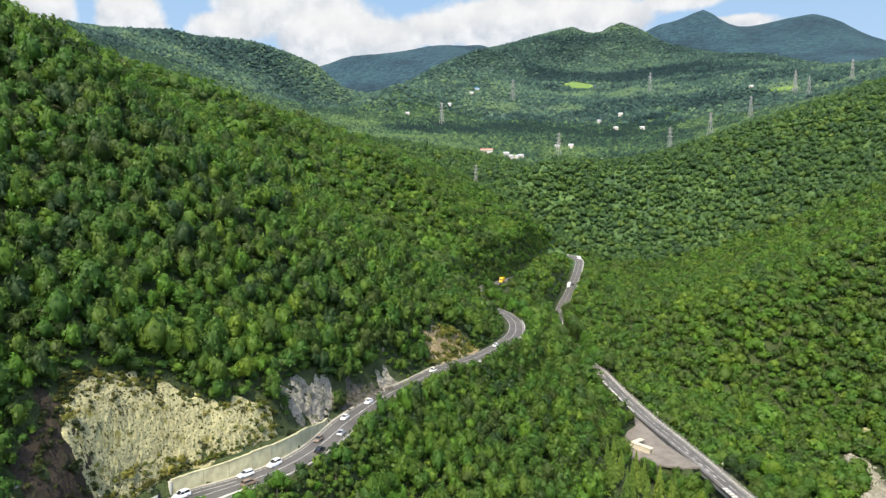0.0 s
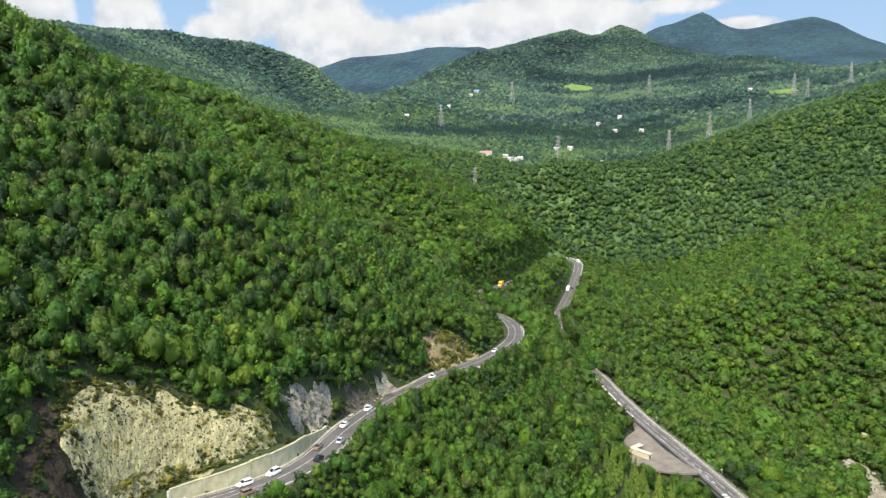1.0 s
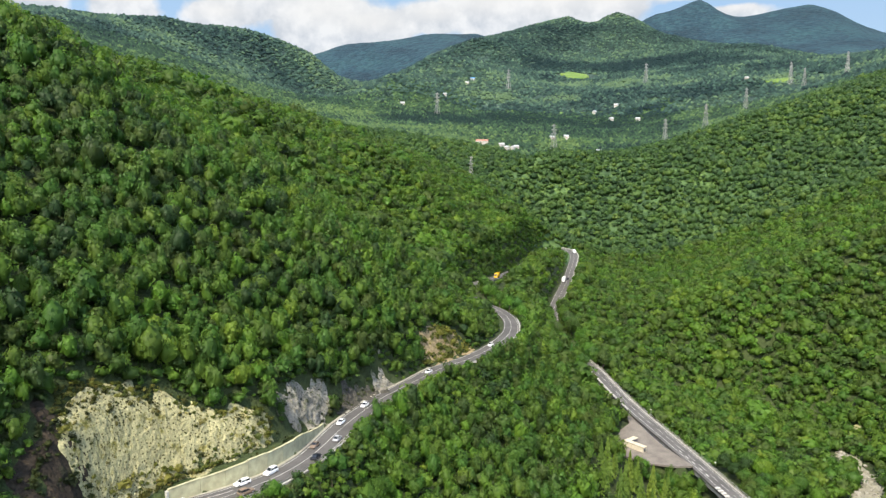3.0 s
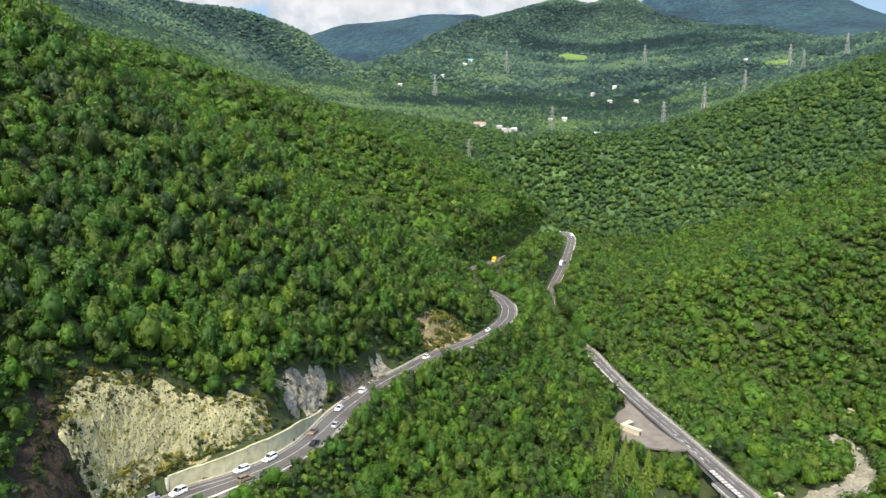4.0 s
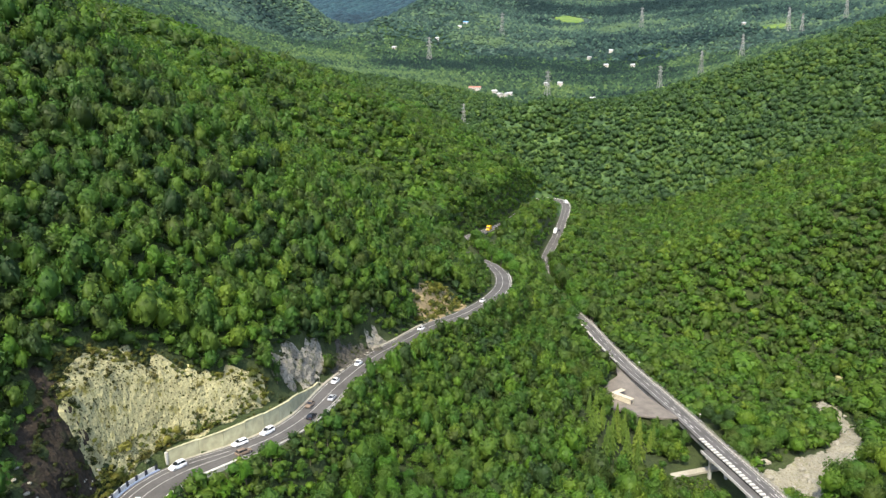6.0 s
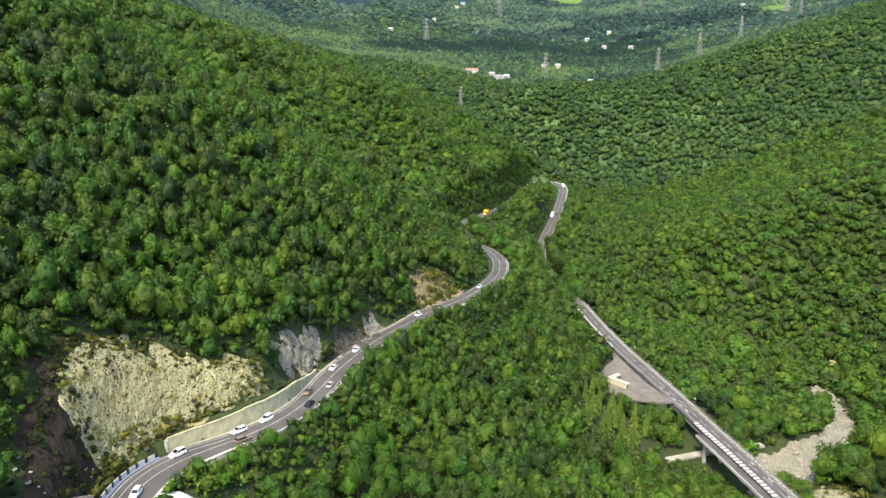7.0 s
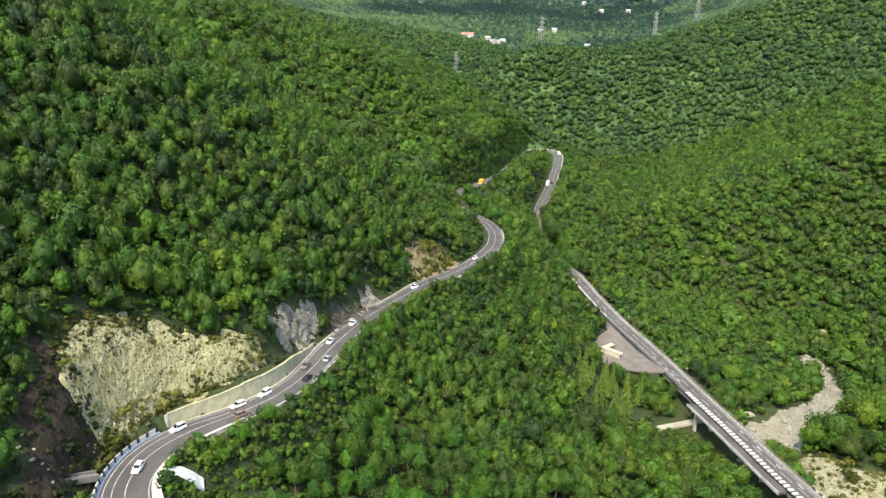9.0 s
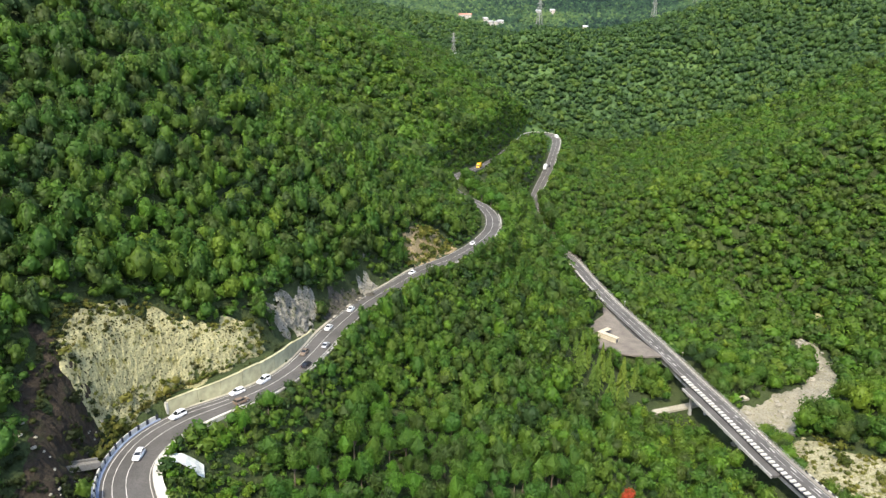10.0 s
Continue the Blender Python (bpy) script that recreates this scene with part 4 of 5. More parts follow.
def wall_piece(i, j, profile, ends=0.0):
    """A length of wall between two stations; profile: offsets from the road's edge and heights (a number above 1 counts from the top)."""
    bm = bmesh.new()
    rows = []
    for k, inward in ((i, ends), (j, -ends)):
        p = WALL_LINE[k] + (WALL_LINE[j] - WALL_LINE[i]) * inward
        h = float(wall_height(WALL_LINE[k][1])) + 0.18 * ((i // 3) % 3 == 0)
        rows.append([bm.verts.new(p + normal[k] * (WALL_HALF[k] + o) + np.array([0, 0, z if z < 0 else h + z])) for o, z in profile])
    n = len(profile)
    for q in range(n):
        bm.faces.new((rows[0][q], rows[1][q], rows[1][(q + 1) % n], rows[0][(q + 1) % n]))
    bm.faces.new(rows[0][::-1])
    bm.faces.new(rows[1])
    bmesh.ops.recalc_face_normals(bm, faces=bm.faces)
    return bm


for i in range(0, len(WALL_LINE) - 1, 3):
    j = min(i + 3, len(WALL_LINE) - 1)
    part("wall_panel", wall_piece(i, j, ((0.62, -0.5), (0.80, 0.0), (1.25, 0.0), (1.35, -0.5)), 0.006), WALL, retaining_wall)
    part("coping", wall_piece(i, j, ((0.72, 0.004), (0.72, 0.15), (1.35, 0.15), (1.35, 0.004))), WALL, retaining_wall)
end = part("end_pier", block((0.5, 0.8, 3.0), bevel=0.05), WHITE, retaining_wall, "white painted end pier")
end.matrix_world = list(along(WALL_LINE, 5, WALL_HALF + 0.95))[0] @ pose(-0.35, 0, -0.2)

curve, curve_half = road_stretch((-36, 82), (-51.8, 134.4))
barrier = thing("roadside_barrier", "white and dark banded concrete barrier round the outside of the bend", "barrier")
panel_mesh = mesh_of("barrier_panel", block((1.85, 0.42, 0.95), bevel=0.05, top=(1, 0.6)), WHITE)
post_mesh = mesh_of("barrier_post", block((0.62, 0.5, 1.02), bevel=0.04, top=(1, 0.7)), BLACK)
for k, m in enumerate(along(curve, 2.55, curve_half + 0.75)):
    part("barrier_panel", panel_mesh, WHITE, barrier).matrix_world = m @ pose(0.9, 0, 0.12)
    part("barrier_post", post_mesh, BLACK, barrier).matrix_world = m @ pose(2.17, 0, 0.12)
footing = ribbon("barrier_footing", curve, curve_half + 1.3, curve_half + 0.004, 0.14, BLUE_STEEL, 0.5)
footing.parent = barrier
tagged(footing, "blue-grey concrete footing")

inner, inner_half = road_stretch((-36, 82), (-43.7, 143.7))
parapet = thing("parapet", "broad white painted concrete parapet along the inside of the bend", "parapet")
n_in = len(inner)
width = np.interp(np.arange(n_in), [0, n_in * 0.6, n_in - 1], [2.3, 1.5, 0.4])
for i in range(0, n_in - 1, 3):
    j = min(i + 3, n_in - 1)
    seg = slice(i, j + 1)
    s = ribbon("parapet_section", inner[seg], -inner_half[seg], -inner_half[seg] - width[seg], 0.7, WHITE, 1.1)
    s.parent = parapet

guard_line, guard_half = road_stretch((-43, 144.5), (35.5, 346))
guardrail = thing("guardrail", "weathered pale steel guardrail along the valley side of the road", "guardrail")
post_mesh = mesh_of("guardrail_post", block((0.12, 0.16, 0.9), (0, 0, -0.25)), STEEL)
rail_bm = bmesh.new()
for z in (0.42, 0.60):
    block((3.98, 0.09, 0.15), (1.99, 0.1, z), 0.03, bm=rail_bm)
block((3.98, 0.04, 0.08), (1.99, 0.08, 0.54), bm=rail_bm)
rail_mesh = mesh_of("guardrail_beam", rail_bm, STEEL)
for m in along(guard_line, 4.0, -guard_half - 0.35):
    part("guardrail_post", post_mesh, STEEL, guardrail).matrix_world = m
    part("guardrail_beam", rail_mesh, STEEL, guardrail).matrix_world = m
kerb = tagged(ribbon("kerb", guard_line, -guard_half - 0.004, -guard_half - 0.6, 0.12, CONCRETE, 0.5), "pale concrete kerb along the road", "kerb", kind="structure")

far_barrier = thing("bend_barrier", "white banded barrier round the far hairpin bend", "barrier")
far_mesh = mesh_of("barrier_panel", block((2.4, 0.5, 1.0), bevel=0.05), WHITE)
first_spot, last_spot = spot(ROAD_LINE, (112, 758)), spot(ROAD_LINE, (90, 527))
hairpin, hairpin_half = ROAD_LINE[first_spot:last_spot], ROAD_HALF[first_spot:last_spot]
for m in along(hairpin, 4.2, hairpin_half + 0.4):
    part("barrier_panel", far_mesh, WHITE, far_barrier).matrix_world = m @ pose(1.2, 0, -0.1)

# ---- the bridge ----
crossing = stretch(BRIDGE_LINE, (117, 274), (146, 120))
upper = stretch(BRIDGE_LINE, (87, 424), (101, 350))
for line in (BRIDGE_LINE,):
    for offset, dash, gap in ((2.7, 0, 0), (0.0, 6, 3), (-2.45, 0, 0)):
        stripe("road_line", line, offset, 0.18, bridge_deck, dash, gap)
arrow = stretch(BRIDGE_LINE, (111, 306), (116, 283))
stripe("road_line", arrow, 1.6, 0.5, bridge_deck, 2.5, 3)
stripe("road_line", stretch(BRIDGE_LINE, (122, 242), (129, 192)), -1.4, 0.5, bridge_deck, 3, 9)

left_parapet = thing("bridge_parapet", "white concrete bridge parapet with dark gaps between its blocks", "parapet")
block_mesh = mesh_of("parapet_block", block((1.15, 2.1, 0.55), bevel=0.03, top=(1, 0.97)), WHITE)
small_mesh = mesh_of("parapet_block", block((1.1, 0.9, 0.6), bevel=0.03, top=(1, 0.9)), WHITE)
for part_line, shape, middle_of, half_of in ((crossing, block_mesh, 3.45, 1.15), (upper, small_mesh, 3.75, 0.6)):
    for m in along(part_line, 2.25, middle_of):
        part("parapet_block", shape, WHITE, left_parapet).matrix_world = m @ pose(0.8, 0, -0.02)
    foot = ribbon("parapet_footing", part_line, middle_of + half_of, middle_of - half_of, 0.12, BLACK, 0.4)
    foot.parent = left_parapet

tagged(ribbon("footway", BRIDGE_LINE, -2.95, -4.32, 0.18, FOOTWAY, 0.6), "pale concrete footway along the bridge", "pavement", kind="structure")
kerb_row = thing("kerb_row", "row of white painted kerb stones along the footway", "kerb")
kerb_mesh = mesh_of("kerb_stone", block((1.25, 0.34, 0.26), bevel=0.04), WHITE)
for m in along(stretch(BRIDGE_LINE, (87, 424), (125, 215)), 2.5, -3.1):
    part("kerb_stone", kerb_mesh, WHITE, kerb_row).matrix_world = m @ pose(0.6, 0, 0.17)
side_barrier = thing("banded_barrier", "black and white banded concrete barrier beside the footway", "barrier")
dark_mesh = mesh_of("barrier_block", block((1.5, 0.5, 0.85), bevel=0.05, top=(1, 0.7)), BLACK)
pale_mesh = mesh_of("barrier_block", block((1.5, 0.5, 0.85), bevel=0.05, top=(1, 0.7)), WHITE)
for k, m in enumerate(along(stretch(BRIDGE_LINE, (127, 203), (146, 120)), 1.55, -4.55)):
    part("barrier_block", pale_mesh if k % 2 else dark_mesh, WHITE, side_barrier).matrix_world = m @ pose(0.8, 0, -0.3)
railing_line = stretch(BRIDGE_LINE, (87, 424), (127, 205))
railing = thing("bridge_railing", "slim pale steel railing at the edge of the footway", "railing")
bm = tube(bmesh.new(), (0, 0, 0), (0, 0, 1.05), 0.05)
post_mesh = mesh_of("railing_post", bm, STEEL)
bm = bmesh.new()
for z in (0.35, 0.7, 1.05):
    tube(bm, (0, 0, z), (3.0, 0, z), 0.04)
bar_mesh = mesh_of("railing_bar", bm, STEEL)
for m in along(railing_line, 3.0, -4.2):
    part("railing_post", post_mesh, STEEL, railing).matrix_world = m @ pose(0, 0, 0.1)
    part("railing_bar", bar_mesh, STEEL, railing).matrix_world = m @ pose(0, 0, 0.1)

side_slab = tagged(ribbon("service_deck", stretch(BRIDGE_LINE, (118, 266), (127, 205)), 7.6, 4.33, -0.55, ASPHALT, 0.7), "dark service deck beside the bridge parapet", "bridge deck", kind="structure")
edge = ribbon("edge_beam", stretch(BRIDGE_LINE, (118, 266), (127, 205)), 8.0, 7.6, -0.3, CONCRETE, 1.1)
edge.parent = side_slab

for y in (386, 352, 262, 226, 188, 150):
    k = int(np.argmin(np.abs(BRIDGE_LINE[:, 1] - y)))
    p = BRIDGE_LINE[k]
    wide = 4.6 if y > 270 else 6.6
    shift = 0 if y > 270 else 2.0
    n = sideways(BRIDGE_LINE)[k]
    low = float(min(ground_height(np.array([p[0], p[0] + n[0] * 5]), np.array([p[1], p[1] + n[1] * 5])))) - 1.5
    top = p[2] - 1.3
    turn = math.degrees(math.atan2(n[1], n[0]))
    pier = thing("bridge_pier", "grey concrete bridge pier standing in the valley", "pier", pose(p[0] + n[0] * shift, p[1] + n[1] * shift, low, 0, 0, turn), "bridge piers")
    for s in (-1, 1):
        leg = part("column", block((1.1, 1.1, top - low - 0.9), bevel=0.08), CONCRETE, pier)
        leg.matrix_world = pier.matrix_world @ pose(s * wide * 0.55, 0, 0)
    cap = part("crosshead", block((wide * 1.7, 1.5, 0.95), bevel=0.08), CONCRETE, pier)
    cap.matrix_world = pier.matrix_world @ pose(0, 0, top - low - 0.9)

# ---- the lay-by ----
lay_bm = bmesh.new()
lay_bm.faces.new([lay_bm.verts.new((x, y, 25.78 + 0.06 * max(0.0, y - 310))) for x, y in LAY_BY])
grown = bmesh.ops.extrude_face_region(lay_bm, geom=lay_bm.faces[:])["geom"]
for v in grown:
    if isinstance(v, bmesh.types.BMVert):
        v.co.z -= 0.8
bmesh.ops.recalc_face_normals(lay_bm, faces=lay_bm.faces)
lay_by = tagged(new("lay_by", mesh_of("lay_by", lay_bm, LAY_BY_TOP)), "grey asphalt lay-by at the roadside", "pavement", kind="structure")

shelter = thing("roadside_shelter", "cream rendered L-shaped shelter with a flat pale roof beside the lay-by", "shelter", pose(89, 307, 25.75, 0, 0, -52))
for name, size, at, material, label in (
    ("back_wall", (10.5, 0.35, 2.7), (0, 0, 0), CREAM, ""),
    ("side_wall", (0.35, 5.0, 2.7), (-5.1, 2.7, 0), CREAM, ""),
    ("flat_roof", (11.2, 2.6, 0.28), (0, 0.9, 2.7), CREAM, "pale flat roof slab"),
    ("side_roof", (2.6, 5.4, 0.26), (-4.4, 4.9, 2.7), CREAM, "pale flat roof slab"),
    ("bench", (8.5, 0.5, 0.45), (0.3, 0.6, 0), CONCRETE, "grey concrete bench"),
):
    part(name, block(size, at, 0.04), material, shelter, label).matrix_world = shelter.matrix_world
for x in (-3.2, 0, 3.2, 5.2):
    part("column", block((0.28, 0.28, 2.7), (x, 2.0, 0), 0.03), CREAM, shelter).matrix_world = shelter.matrix_world

track = tagged(ribbon("track", smooth_line([(93, 257.5, 14.9), (102.4, 261, 14.6), (121, 267.5, 14.2), (134, 271, 13.7), (144, 274, 13.4)]), 1.6, -1.6, 0.25, DUST, 0.9), "pale concrete track passing under the bridge", "track", kind="structure")

for x, y, z in ((109, 347.5, 28.7), (120.8, 293, 24.5)):
    lamp = thing("roadside_lamp", "slim grey lamp post with a white head beside the bridge", "lamp post", pose(x, y, z), "lamps along the bridge")
    low = float(ground_height([x], [y])[0]) - 0.3 - z
    part("pole", tube(bmesh.new(), (0, 0, low), (0, 0, 1.3), 0.09, 0.06, 8), STEEL, lamp).matrix_world = lamp.matrix_world
    part("lamp_head", block((0.9, 0.55, 0.35), (0, 0, 1.3), 0.1, (0.7, 0.7)), WHITE, lamp, "white lamp head").matrix_world = lamp.matrix_world


# ---- rock, soil and gravel ----
def value_noise3(x, y, z, seed):
    """Smooth random values between -1 and 1 in space."""
    k = np.floor(z).astype(np.int64)
    w = z - k
    w = w * w * (3 - 2 * w)
    low, high = np.zeros(len(x)), np.zeros(len(x))
    for level in np.unique(k):
        m = k == level
        low[m] = value_noise(x[m], y[m], seed + int(level) * 17)
        high[m] = value_noise(x[m], y[m], seed + int(level + 1) * 17)
    return low * (1 - w) + high * w


def cells(x, y, z, size, seed):
    """Angular blocks: every place takes the level of the nearest of scattered centres in space."""
    u = np.stack([x, y, z], 1) / size
    base = np.floor(u)
    best, level = np.full(len(x), 1e9), np.zeros(len(x))
    for a in (-1, 0, 1):
        for b in (-1, 0, 1):
            for c in (-1, 0, 1):
                i = base + [a, b, c]
                h = [np.sin(i @ np.array(v) + seed) * 43758.5453 for v in ((127.1, 311.7, 74.7), (269.5, 183.3, 246.1), (113.5, 271.9, 124.6))]
                h = np.stack([g - np.floor(g) for g in h], 1)
                d = ((u - i - h) ** 2).sum(1)
                level = np.where(d < best, 2 * h[:, 0] - 1, level)
                best = np.minimum(best, d)
    return level


def bare_patch(name, label, category, outline, material, step, rough, lift=0.25, ragged=2.0):
    """A bare face laid on the ground inside an outline, broken into blocks, its rim ragged and sunk into the soil."""
    ox, oy = np.array(outline).T
    x, y = np.meshgrid(np.arange(ox.min() - 3, ox.max() + 3, step), np.arange(oy.min() - 3, oy.max() + 3, step))
    shape = x.shape
    nx = shape[1]
    z2 = ground_height(x, y).reshape(shape)
    slope_y, slope_x = np.gradient(z2, step)
    up = np.stack([-slope_x, -slope_y, np.ones(shape)], -1).reshape(-1, 3)
    up /= np.linalg.norm(up, axis=1)[:, None]
    x, y, z = x.ravel(), y.ravel(), z2.ravel()
    wx, wy = x + ragged * value_noise(x / 3, y / 3, 11), y + ragged * value_noise(x / 3, y / 3, 12)
    edge = inside(wx, wy, outline).reshape(shape).astype(float)
    for _ in range(3):
        edge = (edge + np.roll(edge, 1, 0) + np.roll(edge, -1, 0) + np.roll(edge, 1, 1) + np.roll(edge, -1, 1)) / 5
    edge = edge.ravel()
    relief = 0.22 * cells(x, y, z, 2.0, 3.0) + 0.28 * cells(x, y, z, 0.8, 9.0) + 0.5 * value_noise3(x / 5, y / 5, z / 5, 21) + 0.34 * value_noise3(x / 1.6, y / 1.6, z / 1.6, 22)
    out = (lift + rough * relief) * edge - 0.7 * (1 - edge)
    f = grid_faces(nx, shape[0])
    f = f[(edge[f] > 0.05).all(1)]
    used, back = np.unique(f, return_inverse=True)
    ob = mesh_object(name, (np.c_[x, y, z] + up * out[:, None])[used], back.reshape(-1, 4), material)
    return tagged(ob, label, category, kind="structure")


bare_patch("rock_face", "pale cream limestone face with dark tufts above the wall", "rock face", ROCK_FACE, ROCK, 0.24, 0.38, 0.35, 2.4)
scree = bare_patch("scree", "brown scree and earth outside the bend, darkened as ravine shadow", "scree", SCREE, SCREE_ROCK, 0.45, 0.6, 0.3, 3.0)
bare_patch("grey_rock_face", "grey broken rock in the shade beside the road", "rock face", GREY_FACE, GREY_ROCK, 0.35, 1.0, 0.6)
bare_patch("grey_outcrop", "small grey rock outcrop beside the road", "rock face", SMALL_FACE, GREY_ROCK, 0.35, 1.0, 0.6)
bare_patch("dark_bank", "earth and rock bank above the road, coloured dark as tree shade", "bank", DARK_BANK, SHADED, 0.4, 0.9, 0.4)
bare_patch("soil_cutting", "ochre soil cutting beside the road", "soil", CUTTING, ORANGE_SOIL, 0.6, 0.8, 0.4)
stream_bed = bare_patch("stream_bed", "dry stream bed of pale grey gravel and boulders", "stream bed", STREAM_BED, GRAVEL, 0.8, 0.45, 0.35)
bare_patch("rocky_bank", "pale rocky bank with yellow scrub by the bridge", "rock", BANK, BANK_ROCK, 0.7, 0.9, 0.5, 4.0)
bare_patch("slope_scar", "small pale scar in the woods", "rock", SCAR, ROCK, 0.7, 0.7, 0.5)
bare_patch("clearing", "small ochre clearing beside the road", "clearing", CLEARING, OCHRE, 0.8, 0.2, 0.3)

stone_shapes = []
for k in range(6):
    bm = bmesh.new()
    bmesh.ops.create_icosphere(bm, subdivisions=1, radius=1.0)
    for v in bm.verts:
        v.co *= 1 + 0.28 * noise.noise(v.co * 1.3 + Vector((k * 7, 0, 0)))
        v.co.z *= 0.62
    stone_shapes.append(mesh_of("stone", bm, STONE))
bx, by = jittered(rng, 120, 225, 242, 355, 2.3)
keep = inside(bx, by, STREAM_BED)
bx, by = bx[keep], by[keep]
pick = rng.permutation(len(bx))[:290]
bx, by = bx[pick], by[pick]
bz = ground_height(bx, by)
for k in range(len(bx)):
    s = float(rng.uniform(0.3, 0.8) if k % 7 else rng.uniform(0.9, 1.9))
    part("stone", stone_shapes[k % 6], STONE, stream_bed).matrix_world = pose(bx[k], by[k], bz[k] + 0.35 + 0.2 * s, 0, 0, float(rng.uniform(0, 360))) @ Matrix.Diagonal((s * 1.2, s, s, 1))


sx, sy = jittered(rng, -74, -58, 96, 131, 1.5)
keep = inside(sx, sy, SCREE) & (near_line(sx, sy, ROAD_LINE, ROAD_HALF)[0] > 2.5) & (value_noise(sx / 5, sy / 5, 43) > 0.1)
sx, sy = sx[keep], sy[keep]
for k, z in enumerate(ground_height(sx, sy)):
    s = float(rng.uniform(0.18, 0.5))
    part("stone", stone_shapes[k % 6], STONE, scree).matrix_world = pose(sx[k], sy[k], z + 0.4, 0, 0, float(rng.uniform(0, 360))) @ Matrix.Diagonal((s * 1.3, s, s, 1))


def tufts(name, label, outline, count, size, material, chance, rim=0.0):
    """Low scrub growing in the hollows of a bare face; one joined mesh."""
    ox, oy = np.array(outline).T
    x, y = rng.uniform(ox.min(), ox.max(), count), rng.uniform(oy.min(), oy.max(), count)
    keep = inside(x, y, outline) & (value_noise(x / 6, y / 6, 41) + 0.7 * rng.normal(size=count) > chance)
    off_road, _, _ = near_line(x, y, ROAD_LINE, ROAD_HALF)
    keep &= (off_road > 1.7) & (np.hypot(x + 46.5, y - 121.6) > 3.6)
    if rim:
        keep &= ~(inside(x + rim, y, outline) & inside(x - rim, y, outline) & inside(x, y + rim, outline) & inside(x, y - rim, outline))
    x, y = x[keep], y[keep]
    z = ground_height(x, y)
    s = rng.uniform(*size, len(x)) * (1 + (rng.random(len(x)) > 0.93) * 1.1)
    ob = scatter(name, [crown_shape(rng, 20 if size[1] < 0.8 else 44, 1, 0.3 if size[1] < 0.8 else 0.21, 0.85, 0.7) for _ in range(4)], np.c_[x, y, z + 0.1], s, s, rng.uniform(0, 6.28, len(x)), rng.random(len(x)), material)
    return tagged(ob, label, "scrub", kind="stuff")


tufts("rock_tufts", "dark green and ochre tufts growing in the rock face", ROCK_FACE, 7500, (0.12, 0.42), SCRUB, -0.5)
tufts("rock_rim_scrub", "olive scrub along the rim of the rock face", ROCK_FACE, 2600, (0.3, 0.9), OLIVE_SCRUB, -0.2, 3.0)
tufts("shoulder_scrub", "olive and green scrub beside the bend", SHOULDER, 420, (0.3, 0.9), OLIVE_SCRUB, -0.3)
tufts("foot_scrub", "olive scrub between the rock face and the wall", ROCK_FOOT, 420, (0.25, 0.7), SCRUB, 0.1)
tufts("bank_scrub", "yellow-green scrub on the pale bank", BANK, 640, (0.5, 1.5), OLIVE_SCRUB, 0.1)
tufts("bridge_side_scrub", "green bushes on the slope beside the upper bridge", BRIDGE_SIDE, 420, (0.4, 0.9), LEAF_VALLEY, -0.9)
tufts("bank_side_bushes", "green bushes beside the pale bank", [(150, 246), (166, 250), (180, 244), (182, 226), (172, 222), (160, 238)], 300, (0.9, 2.2), LEAF_VALLEY, -0.9)
tufts("lay_by_scrub", "green bushes below the lay-by", [(92, 272), (110, 272), (110, 289), (102, 288), (93, 291)], 420, (0.8, 1.9), LEAF_VALLEY, -0.9)
tufts("stream_side_scrub", "green bushes beside the stream bed", STREAM_SIDE, 420, (0.8, 2.0), LEAF_VALLEY, -0.6)
tufts("cutting_scrub", "dry ochre scrub on the soil cutting", CUTTING, 900, (0.5, 1.3), OLIVE_SCRUB, -0.2)
tufts("grey_foot_scrub", "low dark scrub between the grey rock and the wall", GREY_FOOT, 160, (0.3, 0.7), SHADOWED_SCRUB, 0.1)
tufts("dark_bank_scrub", "scrub on the bank, darkened as tree shade", DARK_BANK, 300, (0.3, 0.8), SHADOWED_SCRUB, -0.2)
tufts("grey_rock_tufts", "dark tufts on the grey rock", GREY_FACE, 300, (0.3, 0.8), SHADOWED_SCRUB, 0.1)

tufts("bend_scrub", "low bright green scrub inside the bend", INSIDE_BEND, 700, (0.6, 1.5), LEAF_VALLEY, -0.5)

tufts("scree_scrub", "scrub on the scree, darkened as ravine shadow", SCREE, 1500, (0.4, 1.1), SHADOWED_SCRUB, -0.3)

tufts("hairpin_bank_scrub", "green bushes on the bank behind the far hairpin bend", HAIRPIN_BANK, 420, (1.0, 2.3), LEAF_MID, -0.9)
tufts("hairpin_scrub", "low green scrub inside the far hairpin bend", HAIRPIN, 400, (0.6, 1.2), LEAF_MID, -0.5)
tufts("roadside_scrub", "low green scrub below the far road", ROAD_GAP, 420, (0.3, 0.7), LEAF_MID, -0.6)
tufts("trackside_scrub", "low green scrub in front of the track", TRACK_FRONT, 520, (0.35, 0.8), LEAF, -0.5)

# meadows among the far woods
for x, y, w, d in ((470, 2480, 48, 60), (890, 1870, 38, 18), (500, 1492, 30, 16)):
    mx, my = np.meshgrid(np.linspace(-1, 1, 24), np.linspace(-1, 1, 24))
    px, py = (x + mx * w).ravel(), (y + my * d).ravel()
    pz = ground_height(px, py) + np.where((mx ** 2 + my ** 2).ravel() + 0.4 * value_noise(px / 25, py / 25, 51) < 0.8, 5.0, -6.0)
    tagged(mesh_object("meadow", np.c_[px, py, pz], grid_faces(24, 24), GRASS, True), "bright green meadow among the far woods", "meadow", kind="structure")

